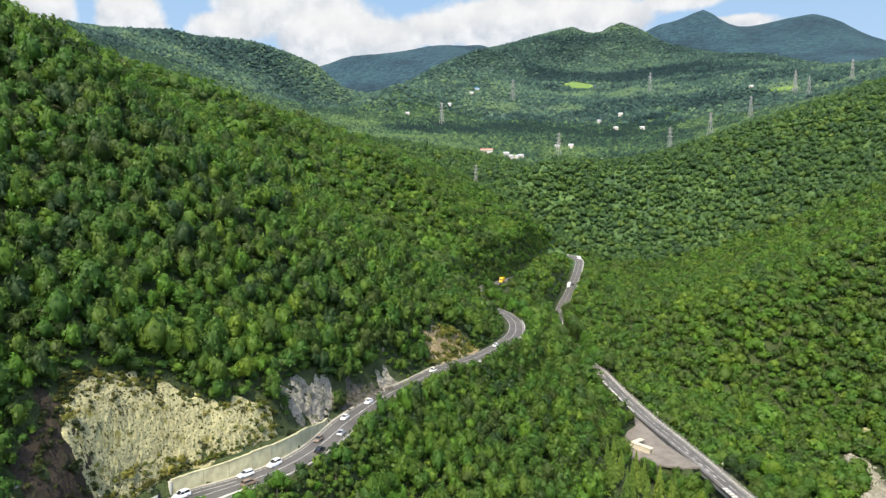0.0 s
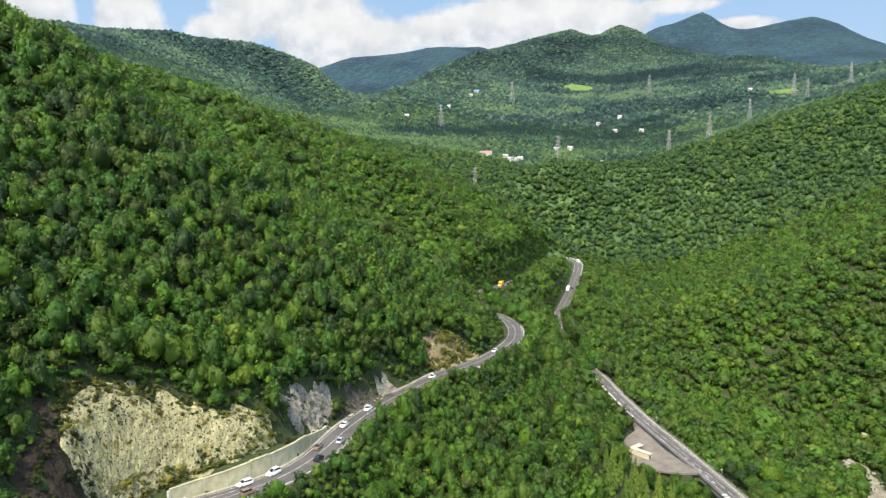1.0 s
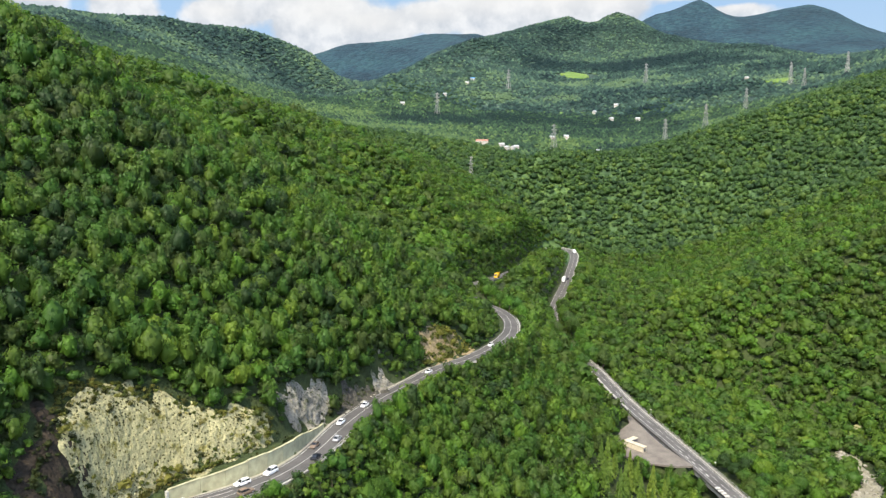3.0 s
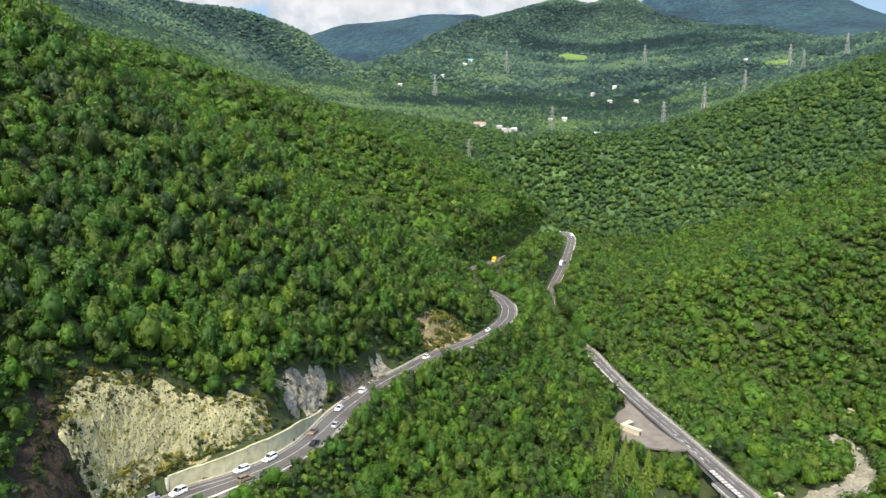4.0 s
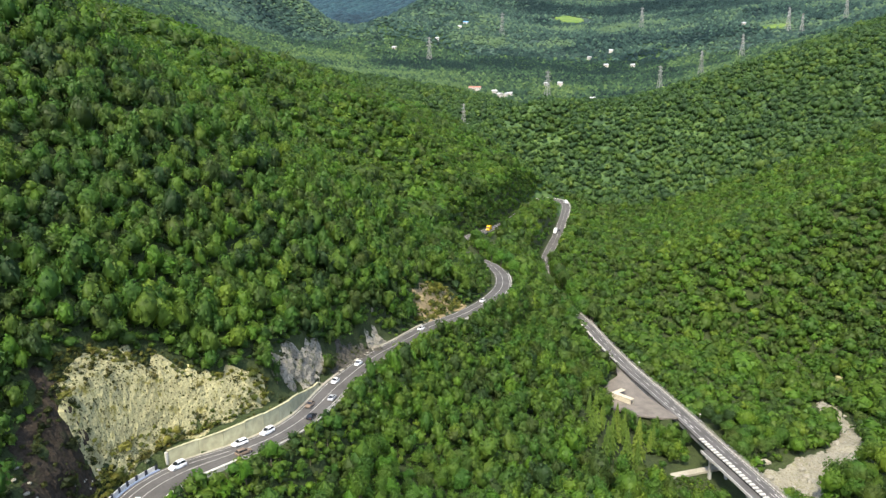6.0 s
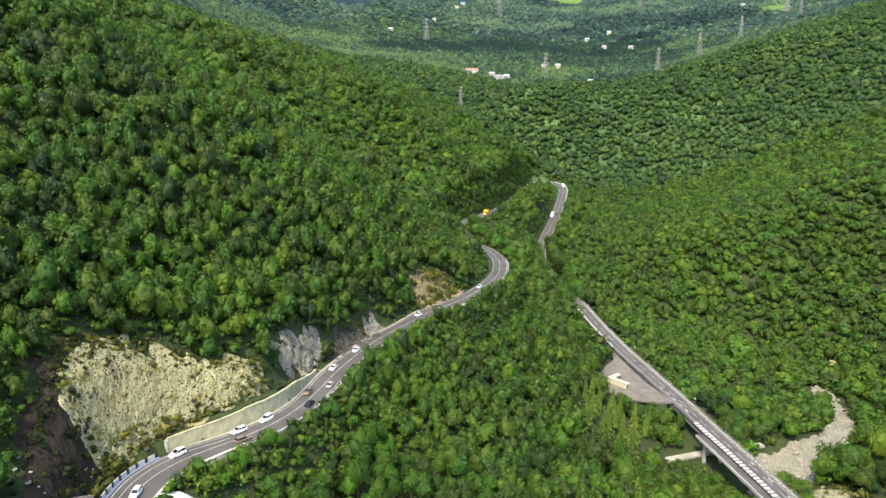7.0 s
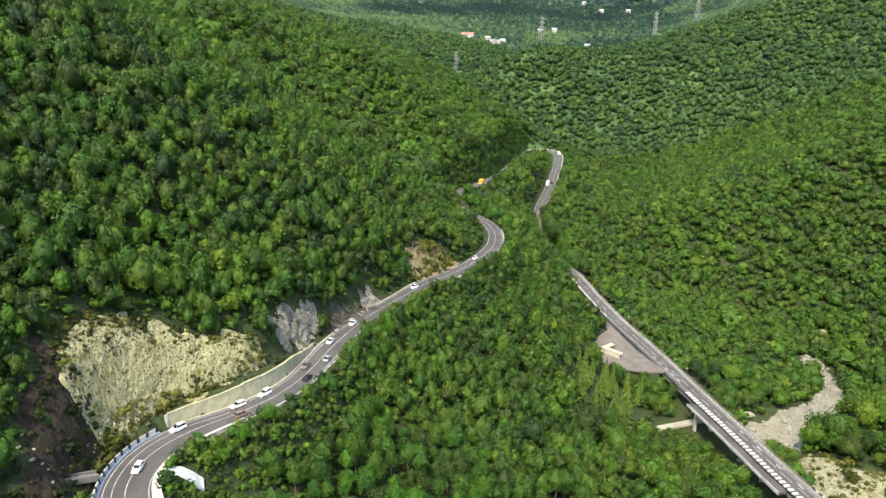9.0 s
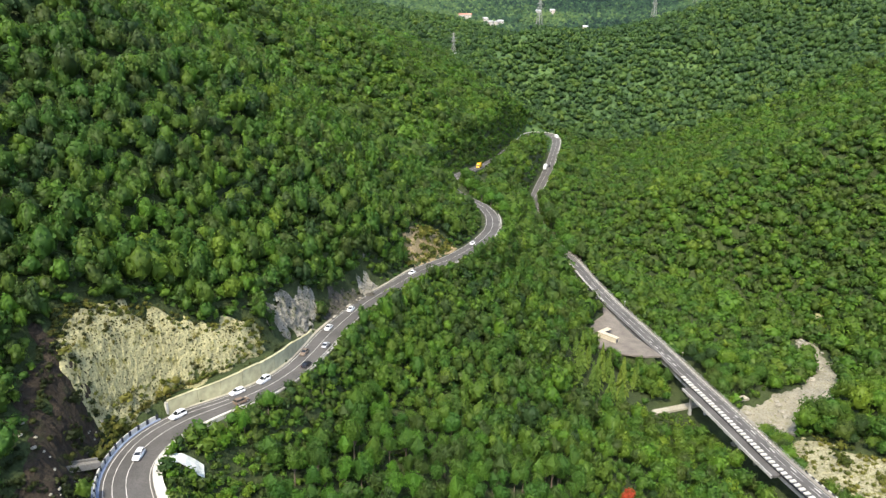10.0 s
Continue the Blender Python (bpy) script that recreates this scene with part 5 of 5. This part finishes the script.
# ledge and sheet by the bend
ledge = thing("concrete_ledge", "stepped grey concrete drain ledge outside the bend", "ledge", pose(-64.0, 113.4, 88.3, 0, 20, 54))
part("channel", block((10, 1.3, 1.2), (0, 0, -0.6), 0.08), FOOTWAY, ledge).matrix_world = ledge.matrix_world
part("upstand", block((10, 0.4, 0.7), (0, 0.8, 0.3), 0.05), FOOTWAY, ledge).matrix_world = ledge.matrix_world
bm = bmesh.new()
bmesh.ops.create_grid(bm, x_segments=22, y_segments=14, size=1.0)
for v in bm.verts:
    x, y = -46.6 + v.co.x * 3.0 - v.co.y * 0.4, 121.7 + v.co.y * 1.3 + v.co.x * 0.8
    v.co = Vector((x, y, float(ground_height([x], [y])[0]) + 0.7 + 0.3 * noise.noise(Vector((x, y, 0)) * 0.9)))
grown = bmesh.ops.extrude_face_region(bm, geom=bm.faces[:])["geom"]
for v in grown:
    if isinstance(v, bmesh.types.BMVert):
        v.co.z -= 0.12
bmesh.ops.recalc_face_normals(bm, faces=bm.faces)
tagged(new("plastic_sheet", mesh_of("plastic_sheet", bm, SHEET)), "crumpled pale plastic sheet lying on the slope below the parapet", "sheet")


# ---- single trees ----
def take_mesh(ob):
    """Keeps the mesh of an object that only served to build it."""
    me = ob.data
    bpy.data.objects.remove(ob)
    return me


def make_tree(k):
    tall = float(rng.uniform(0.95, 1.3))
    crown = take_mesh(mesh_object("crown", *crown_shape(rng, 900, 1, 0.068, tall), LEAF_TREE))
    bm = bmesh.new()
    tube(bm, (0, 0, -0.75), (0.03, 0.02, 0.75 * tall), 0.085, 0.04, 7)
    for j in range(4):
        a = 1.57 * j + rng.uniform(0, 1)
        tube(bm, (0, 0, 0.2 + 0.1 * j), (0.5 * math.cos(a), 0.5 * math.sin(a), 0.75 * tall + 0.12 * j), 0.04, 0.015, 5)
    t = thing("broadleaf_tree", "green broadleaved tree in the woods below the road", "tree", None, "trees below the road")
    part("trunk", mesh_of("trunk", bm, BARK), BARK, t)
    part("crown", crown, LEAF_TREE, t)
    return t


kinds = [make_tree(k) for k in range(7)]
tx, ty = jittered(rng, -40, 44, 100, 172, 4.1)
keep = single_tree_ground(tx, ty) & clear_of_works(tx, ty, 2.4) & (np.abs(tx) < 0.68 * ty + 6)
tx, ty = tx[keep], ty[keep]
order = np.argsort(rng.random(len(tx)))
tz = ground_height(tx, ty)
beside = near_line(tx, ty, ROAD_LINE, ROAD_HALF)[0] < 10
for count, k in enumerate(order):
    s = float(rng.uniform(1.8, 3.1)) * (0.58 if beside[k] else 1.0)
    h = s * float(rng.uniform(1.15, 1.65))
    m = pose(tx[k], ty[k], tz[k] + 0.55 * h, 0, 0, float(rng.uniform(0, 360)))
    t = kinds[count] if count < len(kinds) else copy_thing(kinds[count % len(kinds)], m)
    t.matrix_basis = m @ Matrix.Diagonal((s, s, h, 1))


for k, (x, y) in enumerate([(42, 350), (41, 361), (38, 372), (34, 383), (31, 393), (28, 404), (27, 416), (28, 428), (47, 356), (45, 370)]):
    h = float(rng.uniform(3.9, 4.7))
    m = pose(x, y, float(ground_height([x], [y])[0]) + 0.5 * h, 0, 0, float(rng.uniform(0, 360)))
    t = copy_thing(kinds[k % len(kinds)], m)
    t.matrix_basis = m @ Matrix.Diagonal((3.7, 3.7, h, 1))
    tagged(t, "tall green broadleaved tree beside the road", "tree", "trees beside the road")


head = [(side, y) for y in range(404, 502, 7) for side in (-6.4, 6.0)]
for k, (side, y) in enumerate(head):
    x = float(np.interp(y, [402, 424, 455, 497, 505], [91.8, 87, 81.5, 82, 84])) + side
    h = float(rng.uniform(5.6, 6.8))
    m = pose(x, y, float(ground_height([x], [y])[0]) + 0.45 * h, 0, 0, float(rng.uniform(0, 360)))
    t = copy_thing(kinds[k % len(kinds)], m)
    t.matrix_basis = m @ Matrix.Diagonal((5.3, 5.3, h, 1))
    tagged(t, "tall spreading broadleaved tree at the head of the bridge", "tree", "trees at the head of the bridge")


for k, (x, y) in enumerate([(100.3, 285), (105, 282.5), (93, 286.5), (97.5, 283), (99.5, 288.5), (110, 281), (89, 290)]):
    h = float(rng.uniform(3.2, 4.2))
    m = pose(x, y, float(ground_height([x], [y])[0]) + 0.4 * h, 0, 0, float(rng.uniform(0, 360)))
    t = copy_thing(kinds[k % len(kinds)], m)
    t.matrix_basis = m @ Matrix.Diagonal((2.7, 2.7, h, 1))
    tagged(t, "young green broadleaved tree at the edge of the lay-by", "tree", "trees at the lay-by")


def conifer_crown():
    quads = []
    for k in range(560):
        u = rng.random() ** 0.75
        r = (1 - u) * 0.42 * (0.75 + 0.35 * math.sin(u * 60))
        a = rng.uniform(0, 6.28)
        p = np.array([r * math.cos(a), r * math.sin(a), 0.08 + 0.92 * u])
        out = np.array([math.cos(a), math.sin(a), -0.25])
        side = np.array([-math.sin(a), math.cos(a), rng.uniform(-0.4, 0.4)])
        s = 0.075 * rng.uniform(0.7, 1.4) * (1.15 - 0.7 * u)
        quads.append([p - out * s, p - side * s * 0.7, p + out * s * 1.3 - [0, 0, 0.02], p + side * s * 0.7])
    q = np.array(quads).reshape(-1, 3)
    return q, np.arange(len(q)).reshape(-1, 4)


def make_conifer():
    t = thing("conifer", "slender tall green conifer beside the lay-by", "tree", None, "conifers beside the lay-by")
    part("trunk", tube(bmesh.new(), (0, 0, -0.06), (0, 0, 0.95), 0.022, 0.004, 7), BARK, t)
    part("crown", take_mesh(mesh_object("crown", *conifer_crown(), CONIFER)), CONIFER, t)
    return t


firs = [make_conifer() for _ in range(3)]
spots = [(63, 255), (66, 263), (70, 269), (72, 258), (75, 264), (79, 270), (82, 276), (86, 272), (89, 279), (68, 250), (77, 254), (84, 262), (92, 272), (73, 277), (95, 277), (66, 273), (81, 284), (79, 247)]
for k, (x, y) in enumerate(spots):
    h = float(rng.uniform(13, 17)) * (0.78 if y > 268 else 1.25)
    m = pose(x, y, float(ground_height([x], [y])[0]), 0, 0, float(rng.uniform(0, 360)))
    t = firs[k] if k < 3 else copy_thing(firs[k % 3], m)
    t.matrix_basis = m @ Matrix.Diagonal((h * 0.36, h * 0.36, h, 1))

red = thing("red_tree", "small tree with orange-red leaves among the green woods", "tree")
part("trunk", tube(bmesh.new(), (0, 0, -1.2), (0, 0, 0.9), 0.08, 0.04, 7), BARK, red)
part("crown", take_mesh(mesh_object("crown", *crown_shape(rng, 600, 1, 0.11, 1.2), RED_LEAF)), RED_LEAF, red)
red.matrix_basis = pose(57.5, 165.5, float(ground_height([57.5], [165.5])[0]) + 5.5) @ Matrix.Diagonal((2.3, 2.3, 3.2, 1))


# ---- vehicles ----
def wheel_mesh():
    tyre, rim = bmesh.new(), bmesh.new()
    turn = pose(0, 0, 0, 90)
    bmesh.ops.create_cone(tyre, cap_ends=True, segments=18, radius1=0.33, radius2=0.33, depth=0.22, matrix=turn)
    bmesh.ops.bevel(tyre, geom=[e for e in tyre.edges if e.calc_length() < 0.2], offset=0.04, segments=2, affect="EDGES")
    bmesh.ops.create_cone(rim, cap_ends=True, segments=14, radius1=0.2, radius2=0.2, depth=0.235, matrix=turn)
    return mesh_of("tyre", tyre, TYRE), mesh_of("rim", rim, RIM)


TYRE_MESH, RIM_MESH = wheel_mesh()


def add_wheel(parent, x, y, r=0.33):
    w = part("wheel", TYRE_MESH, TYRE, parent)
    w.matrix_basis = pose(x, y, r) @ Matrix.Diagonal((r / 0.33,) * 3 + (1,))
    rim = part("rim", RIM_MESH, RIM, w)
    rim.matrix_basis = Matrix.Identity(4)


def shell(sections, material_face=None):
    """A body lofted along x from cross sections: x, half width, low, high, half width at the top."""
    bm = bmesh.new()
    rings = []
    for x, w, lo, hi, wt in sections:
        rings.append([bm.verts.new(c) for c in ((x, -w, lo), (x, -w, (lo + hi) / 2), (x, -wt, hi), (x, wt, hi), (x, w, (lo + hi) / 2), (x, w, lo))])
    for a, b in zip(rings, rings[1:]):
        for i in range(6):
            bm.faces.new((a[i], a[(i + 1) % 6], b[(i + 1) % 6], b[i]))
    bm.faces.new(rings[0])
    bm.faces.new(rings[-1][::-1])
    bmesh.ops.recalc_face_normals(bm, faces=bm.faces)
    bmesh.ops.bevel(bm, geom=bm.edges[:], offset=0.035, segments=1, affect="EDGES")
    return bm


def sheet4(corners):
    """A thin pane from four corners, 2 cm deep."""
    bm = bmesh.new()
    c = [Vector(p) for p in corners]
    n = (c[1] - c[0]).cross(c[2] - c[0]).normalized() * 0.02
    a, b = [bm.verts.new(p) for p in c], [bm.verts.new(p + n) for p in c]
    bm.faces.new(a[::-1])
    bm.faces.new(b)
    for i in range(4):
        bm.faces.new((a[i], a[(i + 1) % 4], b[(i + 1) % 4], b[i]))
    bmesh.ops.recalc_face_normals(bm, faces=bm.faces)
    return bm


def make_car(paint, style):
    words = {"saloon": "saloon car", "estate": "estate car with a long roof", "suv": "tall off-road car"}
    c = thing("car", f"{paint} {words[style]} on the mountain road", "car", None, "cars on the road")
    p = CAR_PAINT[paint]
    lift = 0.14 if style == "suv" else 0.0
    belt, roof = 0.92 + lift, 1.45 + 2 * lift
    part("body", shell([(-2.2, 0.72, 0.35, 0.8 + lift, 0.66), (-2.05, 0.86, 0.25, belt - 0.02, 0.76), (-1.0, 0.89, 0.22, belt, 0.8), (0.75, 0.89, 0.22, belt, 0.8), (1.75, 0.86, 0.24, belt - 0.14, 0.74), (2.15, 0.74, 0.3, 0.68 + lift, 0.64)]), p, c)
    tail = {"saloon": (-1.75, -1.0), "estate": (-2.05, -1.8), "suv": (-2.05, -1.75)}[style]
    nose, front = 0.95, 0.2
    part("roof", shell([(tail[1], 0.62, roof - 0.06, roof, 0.52), ((tail[1] + front) / 2, 0.64, roof - 0.05, roof + 0.04, 0.54), (front, 0.62, roof - 0.06, roof, 0.52)]), p, c)
    low, high = belt + 0.012, roof - 0.06
    part("windscreen", sheet4([(nose, -0.72, low), (nose, 0.72, low), (front, 0.6, high), (front, -0.6, high)]), GLASS, c)
    part("rear_window", sheet4([(tail[0], 0.7, low), (tail[0], -0.7, low), (tail[1], -0.6, high), (tail[1], 0.6, high)]), GLASS, c)
    for s in (-1, 1):
        part("side_window", sheet4([(tail[0], s * 0.74, low), (nose, s * 0.74, low), (front, s * 0.61, high), (tail[1], s * 0.61, high)]), GLASS, c)
        for x0, x1 in ((nose, front), (tail[0], tail[1]), (-0.4, -0.4)):
            part("pillar", tube(bmesh.new(), (x0, s * 0.74, low - 0.02), (x1, s * 0.62, high + 0.02), 0.045, None, 5), p, c)
        part("headlight", block((0.16, 0.34, 0.14), (2.03, s * 0.55, 0.56 + lift), 0.03), LIGHT_CLEAR, c)
        part("tail_light", block((0.12, 0.26, 0.2), (-2.13, s * 0.6, 0.62 + lift), 0.03), LIGHT_RED, c)
        part("mirror", block((0.12, 0.2, 0.13), (0.72, s * 0.95, 0.92 + lift), 0.03), p, c)
        for x in (-1.35, 1.38):
            add_wheel(c, x, s * 0.8)
    return c


def on_road(x, y, coming):
    """A pose on the road at the spot, heading along it or against it."""
    k = int(np.argmin(np.hypot(ROAD_LINE[:, 0] - x, ROAD_LINE[:, 1] - y)))
    k = min(max(k, 1), len(ROAD_LINE) - 2)
    a, b = ROAD_LINE[k - 1], ROAD_LINE[k + 1]
    turn = math.degrees(math.atan2(b[1] - a[1], b[0] - a[0])) + (180 if coming else 0)
    rise = math.degrees(math.atan2(b[2] - a[2], math.hypot(b[0] - a[0], b[1] - a[1]))) * (-1 if coming else 1)
    return pose(x, y, ROAD_LINE[k, 2] + 0.01, 0, -rise, turn)


CARS = [
    ("white", "suv", -53.2, 137.2, True), ("white", "estate", -55.6, 121.5, True), ("white", "estate", -43.2, 148.2, True), ("white", "suv", -38.4, 154.4, True),
    ("black", "saloon", -29.6, 163.6, False), ("brown", "saloon", -31.3, 171.2, True), ("silver", "saloon", -26.3, 176.4, False), ("white", "saloon", -27.2, 189.4, True),
    ("white", "saloon", -22.3, 205.8, True), ("brown", "estate", -41.2, 144.0, False), ("white", "saloon", -3.6, 247.5, True), ("black", "saloon", 38.6, 468, False), ("white", "saloon", 22.0, 290.5, True),
    ("black", "estate", 116, 622, False),
]
made = {}
for paint, style, x, y, coming in CARS:
    m = on_road(x, y, coming)
    if (paint, style) in made:
        car = copy_thing(made[paint, style], m)
    else:
        car = made[paint, style] = make_car(paint, style)
    car.matrix_basis = m @ Matrix.Diagonal((0.86, 0.86, 0.86, 1))


def make_lorry(label, colour, length):
    c = thing("lorry", label, "lorry", None, "lorries on the road")
    part("cargo_box", block((length, 2.5, 2.7), (-length / 2 + 0.6, 0, 1.0), 0.06), CAR_PAINT[colour], c)
    part("chassis", block((length + 2.4, 1.1, 0.35), (-length / 2 + 1.6, 0, 0.65)), TYRE, c)
    part("cab", shell([(0.9, 1.2, 0.6, 3.0, 1.1), (2.4, 1.22, 0.5, 3.0, 1.1), (2.9, 1.18, 0.5, 1.9, 1.12)]), CAR_PAINT[colour], c)
    part("windscreen", sheet4([(2.92, -1.05, 1.9), (2.92, 1.05, 1.9), (2.5, 1.0, 2.8), (2.5, -1.0, 2.8)]), GLASS, c)
    for s in (-1, 1):
        part("headlight", block((0.1, 0.4, 0.2), (2.88, s * 0.85, 0.8), 0.03), LIGHT_CLEAR, c)
        for x in (-length + 2.0, -length + 3.3, 1.9):
            add_wheel(c, x, s * 1.05, 0.5)
    return c


make_lorry("white lorry with a long box on the far road", "white", 11.0).matrix_basis = on_road(112, 618, True)
make_lorry("white lorry with a box body at the far bend", "white", 9.0).matrix_basis = on_road(149, 770, True)
make_lorry("small yellow lorry on the road between the trees", "yellow", 4.5).matrix_basis = on_road(41, 489, True)


# ---- pylons ----
def make_pylon(height):
    t = thing("pylon", "grey steel lattice electricity pylon above the woods", "pylon", None, "pylons of the power line")
    h = height
    half = lambda z: 3.4 * (1 - z / h) ** 1.3 + 0.7
    levels = np.linspace(0, h * 0.96, 10)
    for sx in (-1, 1):
        for sy in (-1, 1):
            bm = bmesh.new()
            rings = [[bm.verts.new((sx * half(z) + dx, sy * half(z) + dy, z)) for dx, dy in ((-0.22, -0.22), (0.22, -0.22), (0.22, 0.22), (-0.22, 0.22))] for z in levels]
            for a, b in zip(rings, rings[1:]):
                for q in range(4):
                    bm.faces.new((a[q], a[(q + 1) % 4], b[(q + 1) % 4], b[q]))
            bm.faces.new(rings[-1])
            part("leg", bm, STEEL, t)
    bm = bmesh.new()
    for a, b in zip(levels, levels[1:]):
        for s in (-1, 1):
            for u in (-1, 1):
                tube(bm, (s * half(a), u * half(a), a), (s * half(b), -u * half(b), b), 0.11, None, 3)
                tube(bm, (u * half(a), s * half(a), a), (-u * half(b), s * half(b), b), 0.11, None, 3)
                tube(bm, (s * half(b), u * half(b), b), (s * half(b), -u * half(b), b), 0.10, None, 3)
    part("bracing", bm, STEEL, t)
    for z, w in ((0.60, 7.5), (0.75, 6.5), (0.9, 5.5)):
        bm = bmesh.new()
        for s in (-1, 1):
            tube(bm, (0, 0, h * z), (s * w, 0, h * z + 0.3), 0.36, None, 4)
            tube(bm, (0, 0, h * z + 2.2), (s * w, 0, h * z + 0.3), 0.3, None, 4)
            tube(bm, (s * w, 0, h * z + 0.3), (s * w, 0, h * z - 2.0), 0.16, None, 4)
        part("cross_arm", bm, STEEL, t)
    bm = tube(bmesh.new(), (0, 0, h * 0.94), (0, 0, h), 0.22, None, 4)
    part("peak", bm, STEEL, t)
    return t


first = make_pylon(46.0)
PYLONS = [(243, 1496, 1.22), (473, 1485, 1.15), (590, 1575, 1.15), (718, 1670, 1.12), (896, 1827, 1.3), (905, 1775, 1.05), (1006, 1768, 1.2), (628, 2178, 1.35), (203, 2086, 1.35), (-3, 1751, 1.2), (53, 1147, 0.75)]
for k, (x, y, s) in enumerate(PYLONS):
    m = pose(x, y, float(ground_height([x], [y])[0]), 0, 0, 35)
    t = first if k == 0 else copy_thing(first, m)
    t.matrix_basis = m @ Matrix.Diagonal((s, s, s, 1))


# ---- houses of the far settlement ----
def make_house(label, w, d, h, wall_material, roof_material):
    t = thing("house", label, "house", None, "houses of the far settlement")
    part("wall", block((w, d, h + 4), (0, 0, -4)), wall_material, t)
    bm = bmesh.new()
    a = [bm.verts.new(c) for c in ((-w / 2 - 0.6, -d / 2 - 0.6, h), (w / 2 + 0.6, -d / 2 - 0.6, h), (w / 2 + 0.6, d / 2 + 0.6, h), (-w / 2 - 0.6, d / 2 + 0.6, h))]
    b = [bm.verts.new(c) for c in ((-w / 2 - 0.6, 0, h + d * 0.35), (w / 2 + 0.6, 0, h + d * 0.35))]
    for f in ((a[0], a[1], b[1], b[0]), (a[2], a[3], b[0], b[1]), (a[1], a[2], b[1]), (a[3], a[0], b[0]), (a[3], a[2], a[1], a[0])):
        bm.faces.new(f)
    part("roof", bm, roof_material, t)
    for x in np.linspace(-w / 2 + 2, w / 2 - 2, max(2, int(w / 4))):
        part("window", block((1.4, 0.12, 1.5), (x, -d / 2 - 0.02, 1.2)), WINDOW, t)
    part("door", block((1.1, 0.12, 2.1), (0, -d / 2 - 0.02, 0.02)), ROOF_RED, t)
    return t


HOUSES = [
    make_house("cream house with a light sheet roof among far trees", 10, 7, 4.5, HOUSE_WALL, ROOF_GREY),
    make_house("long cream building with a red roof among far trees", 24, 8, 4, HOUSE_WALL, ROOF_RED),
    make_house("white house with a bright blue roof among far trees", 13, 8, 5, HOUSE_WALL, ROOF_BLUE),
]
SITES = [(1, 88, 1432, -8), (0, 128, 1440, 20), (0, 137, 1420, -60), (0, 160, 1460, 10), (0, 250, 1560, 30), (0, 282, 1570, 0), (0, 436, 1800, 15), (0, 478, 1925, -20), (0, 497, 1780, 5), (2, 101, 2120, 10), (0, 83, 2085, 0), (0, -90, 1800, 25), (0, 17, 1945, -15), (0, 822, 1915, 0), (0, 412, 1885, 40), (0, 54, 1130, 12), (1, 440, 1420, 60), (0, -140, 2085, 0), (0, 330, 1460, -30), (0, 150, 1438, 70)]
started = set()
for kind_of, x, y, turn in SITES:
    m = pose(x, y, float(ground_height([x], [y])[0]) + 2.2, 0, 0, turn)
    if kind_of in started:
        copy_thing(HOUSES[kind_of], m)
    else:
        started.add(kind_of)
        HOUSES[kind_of].matrix_basis = m
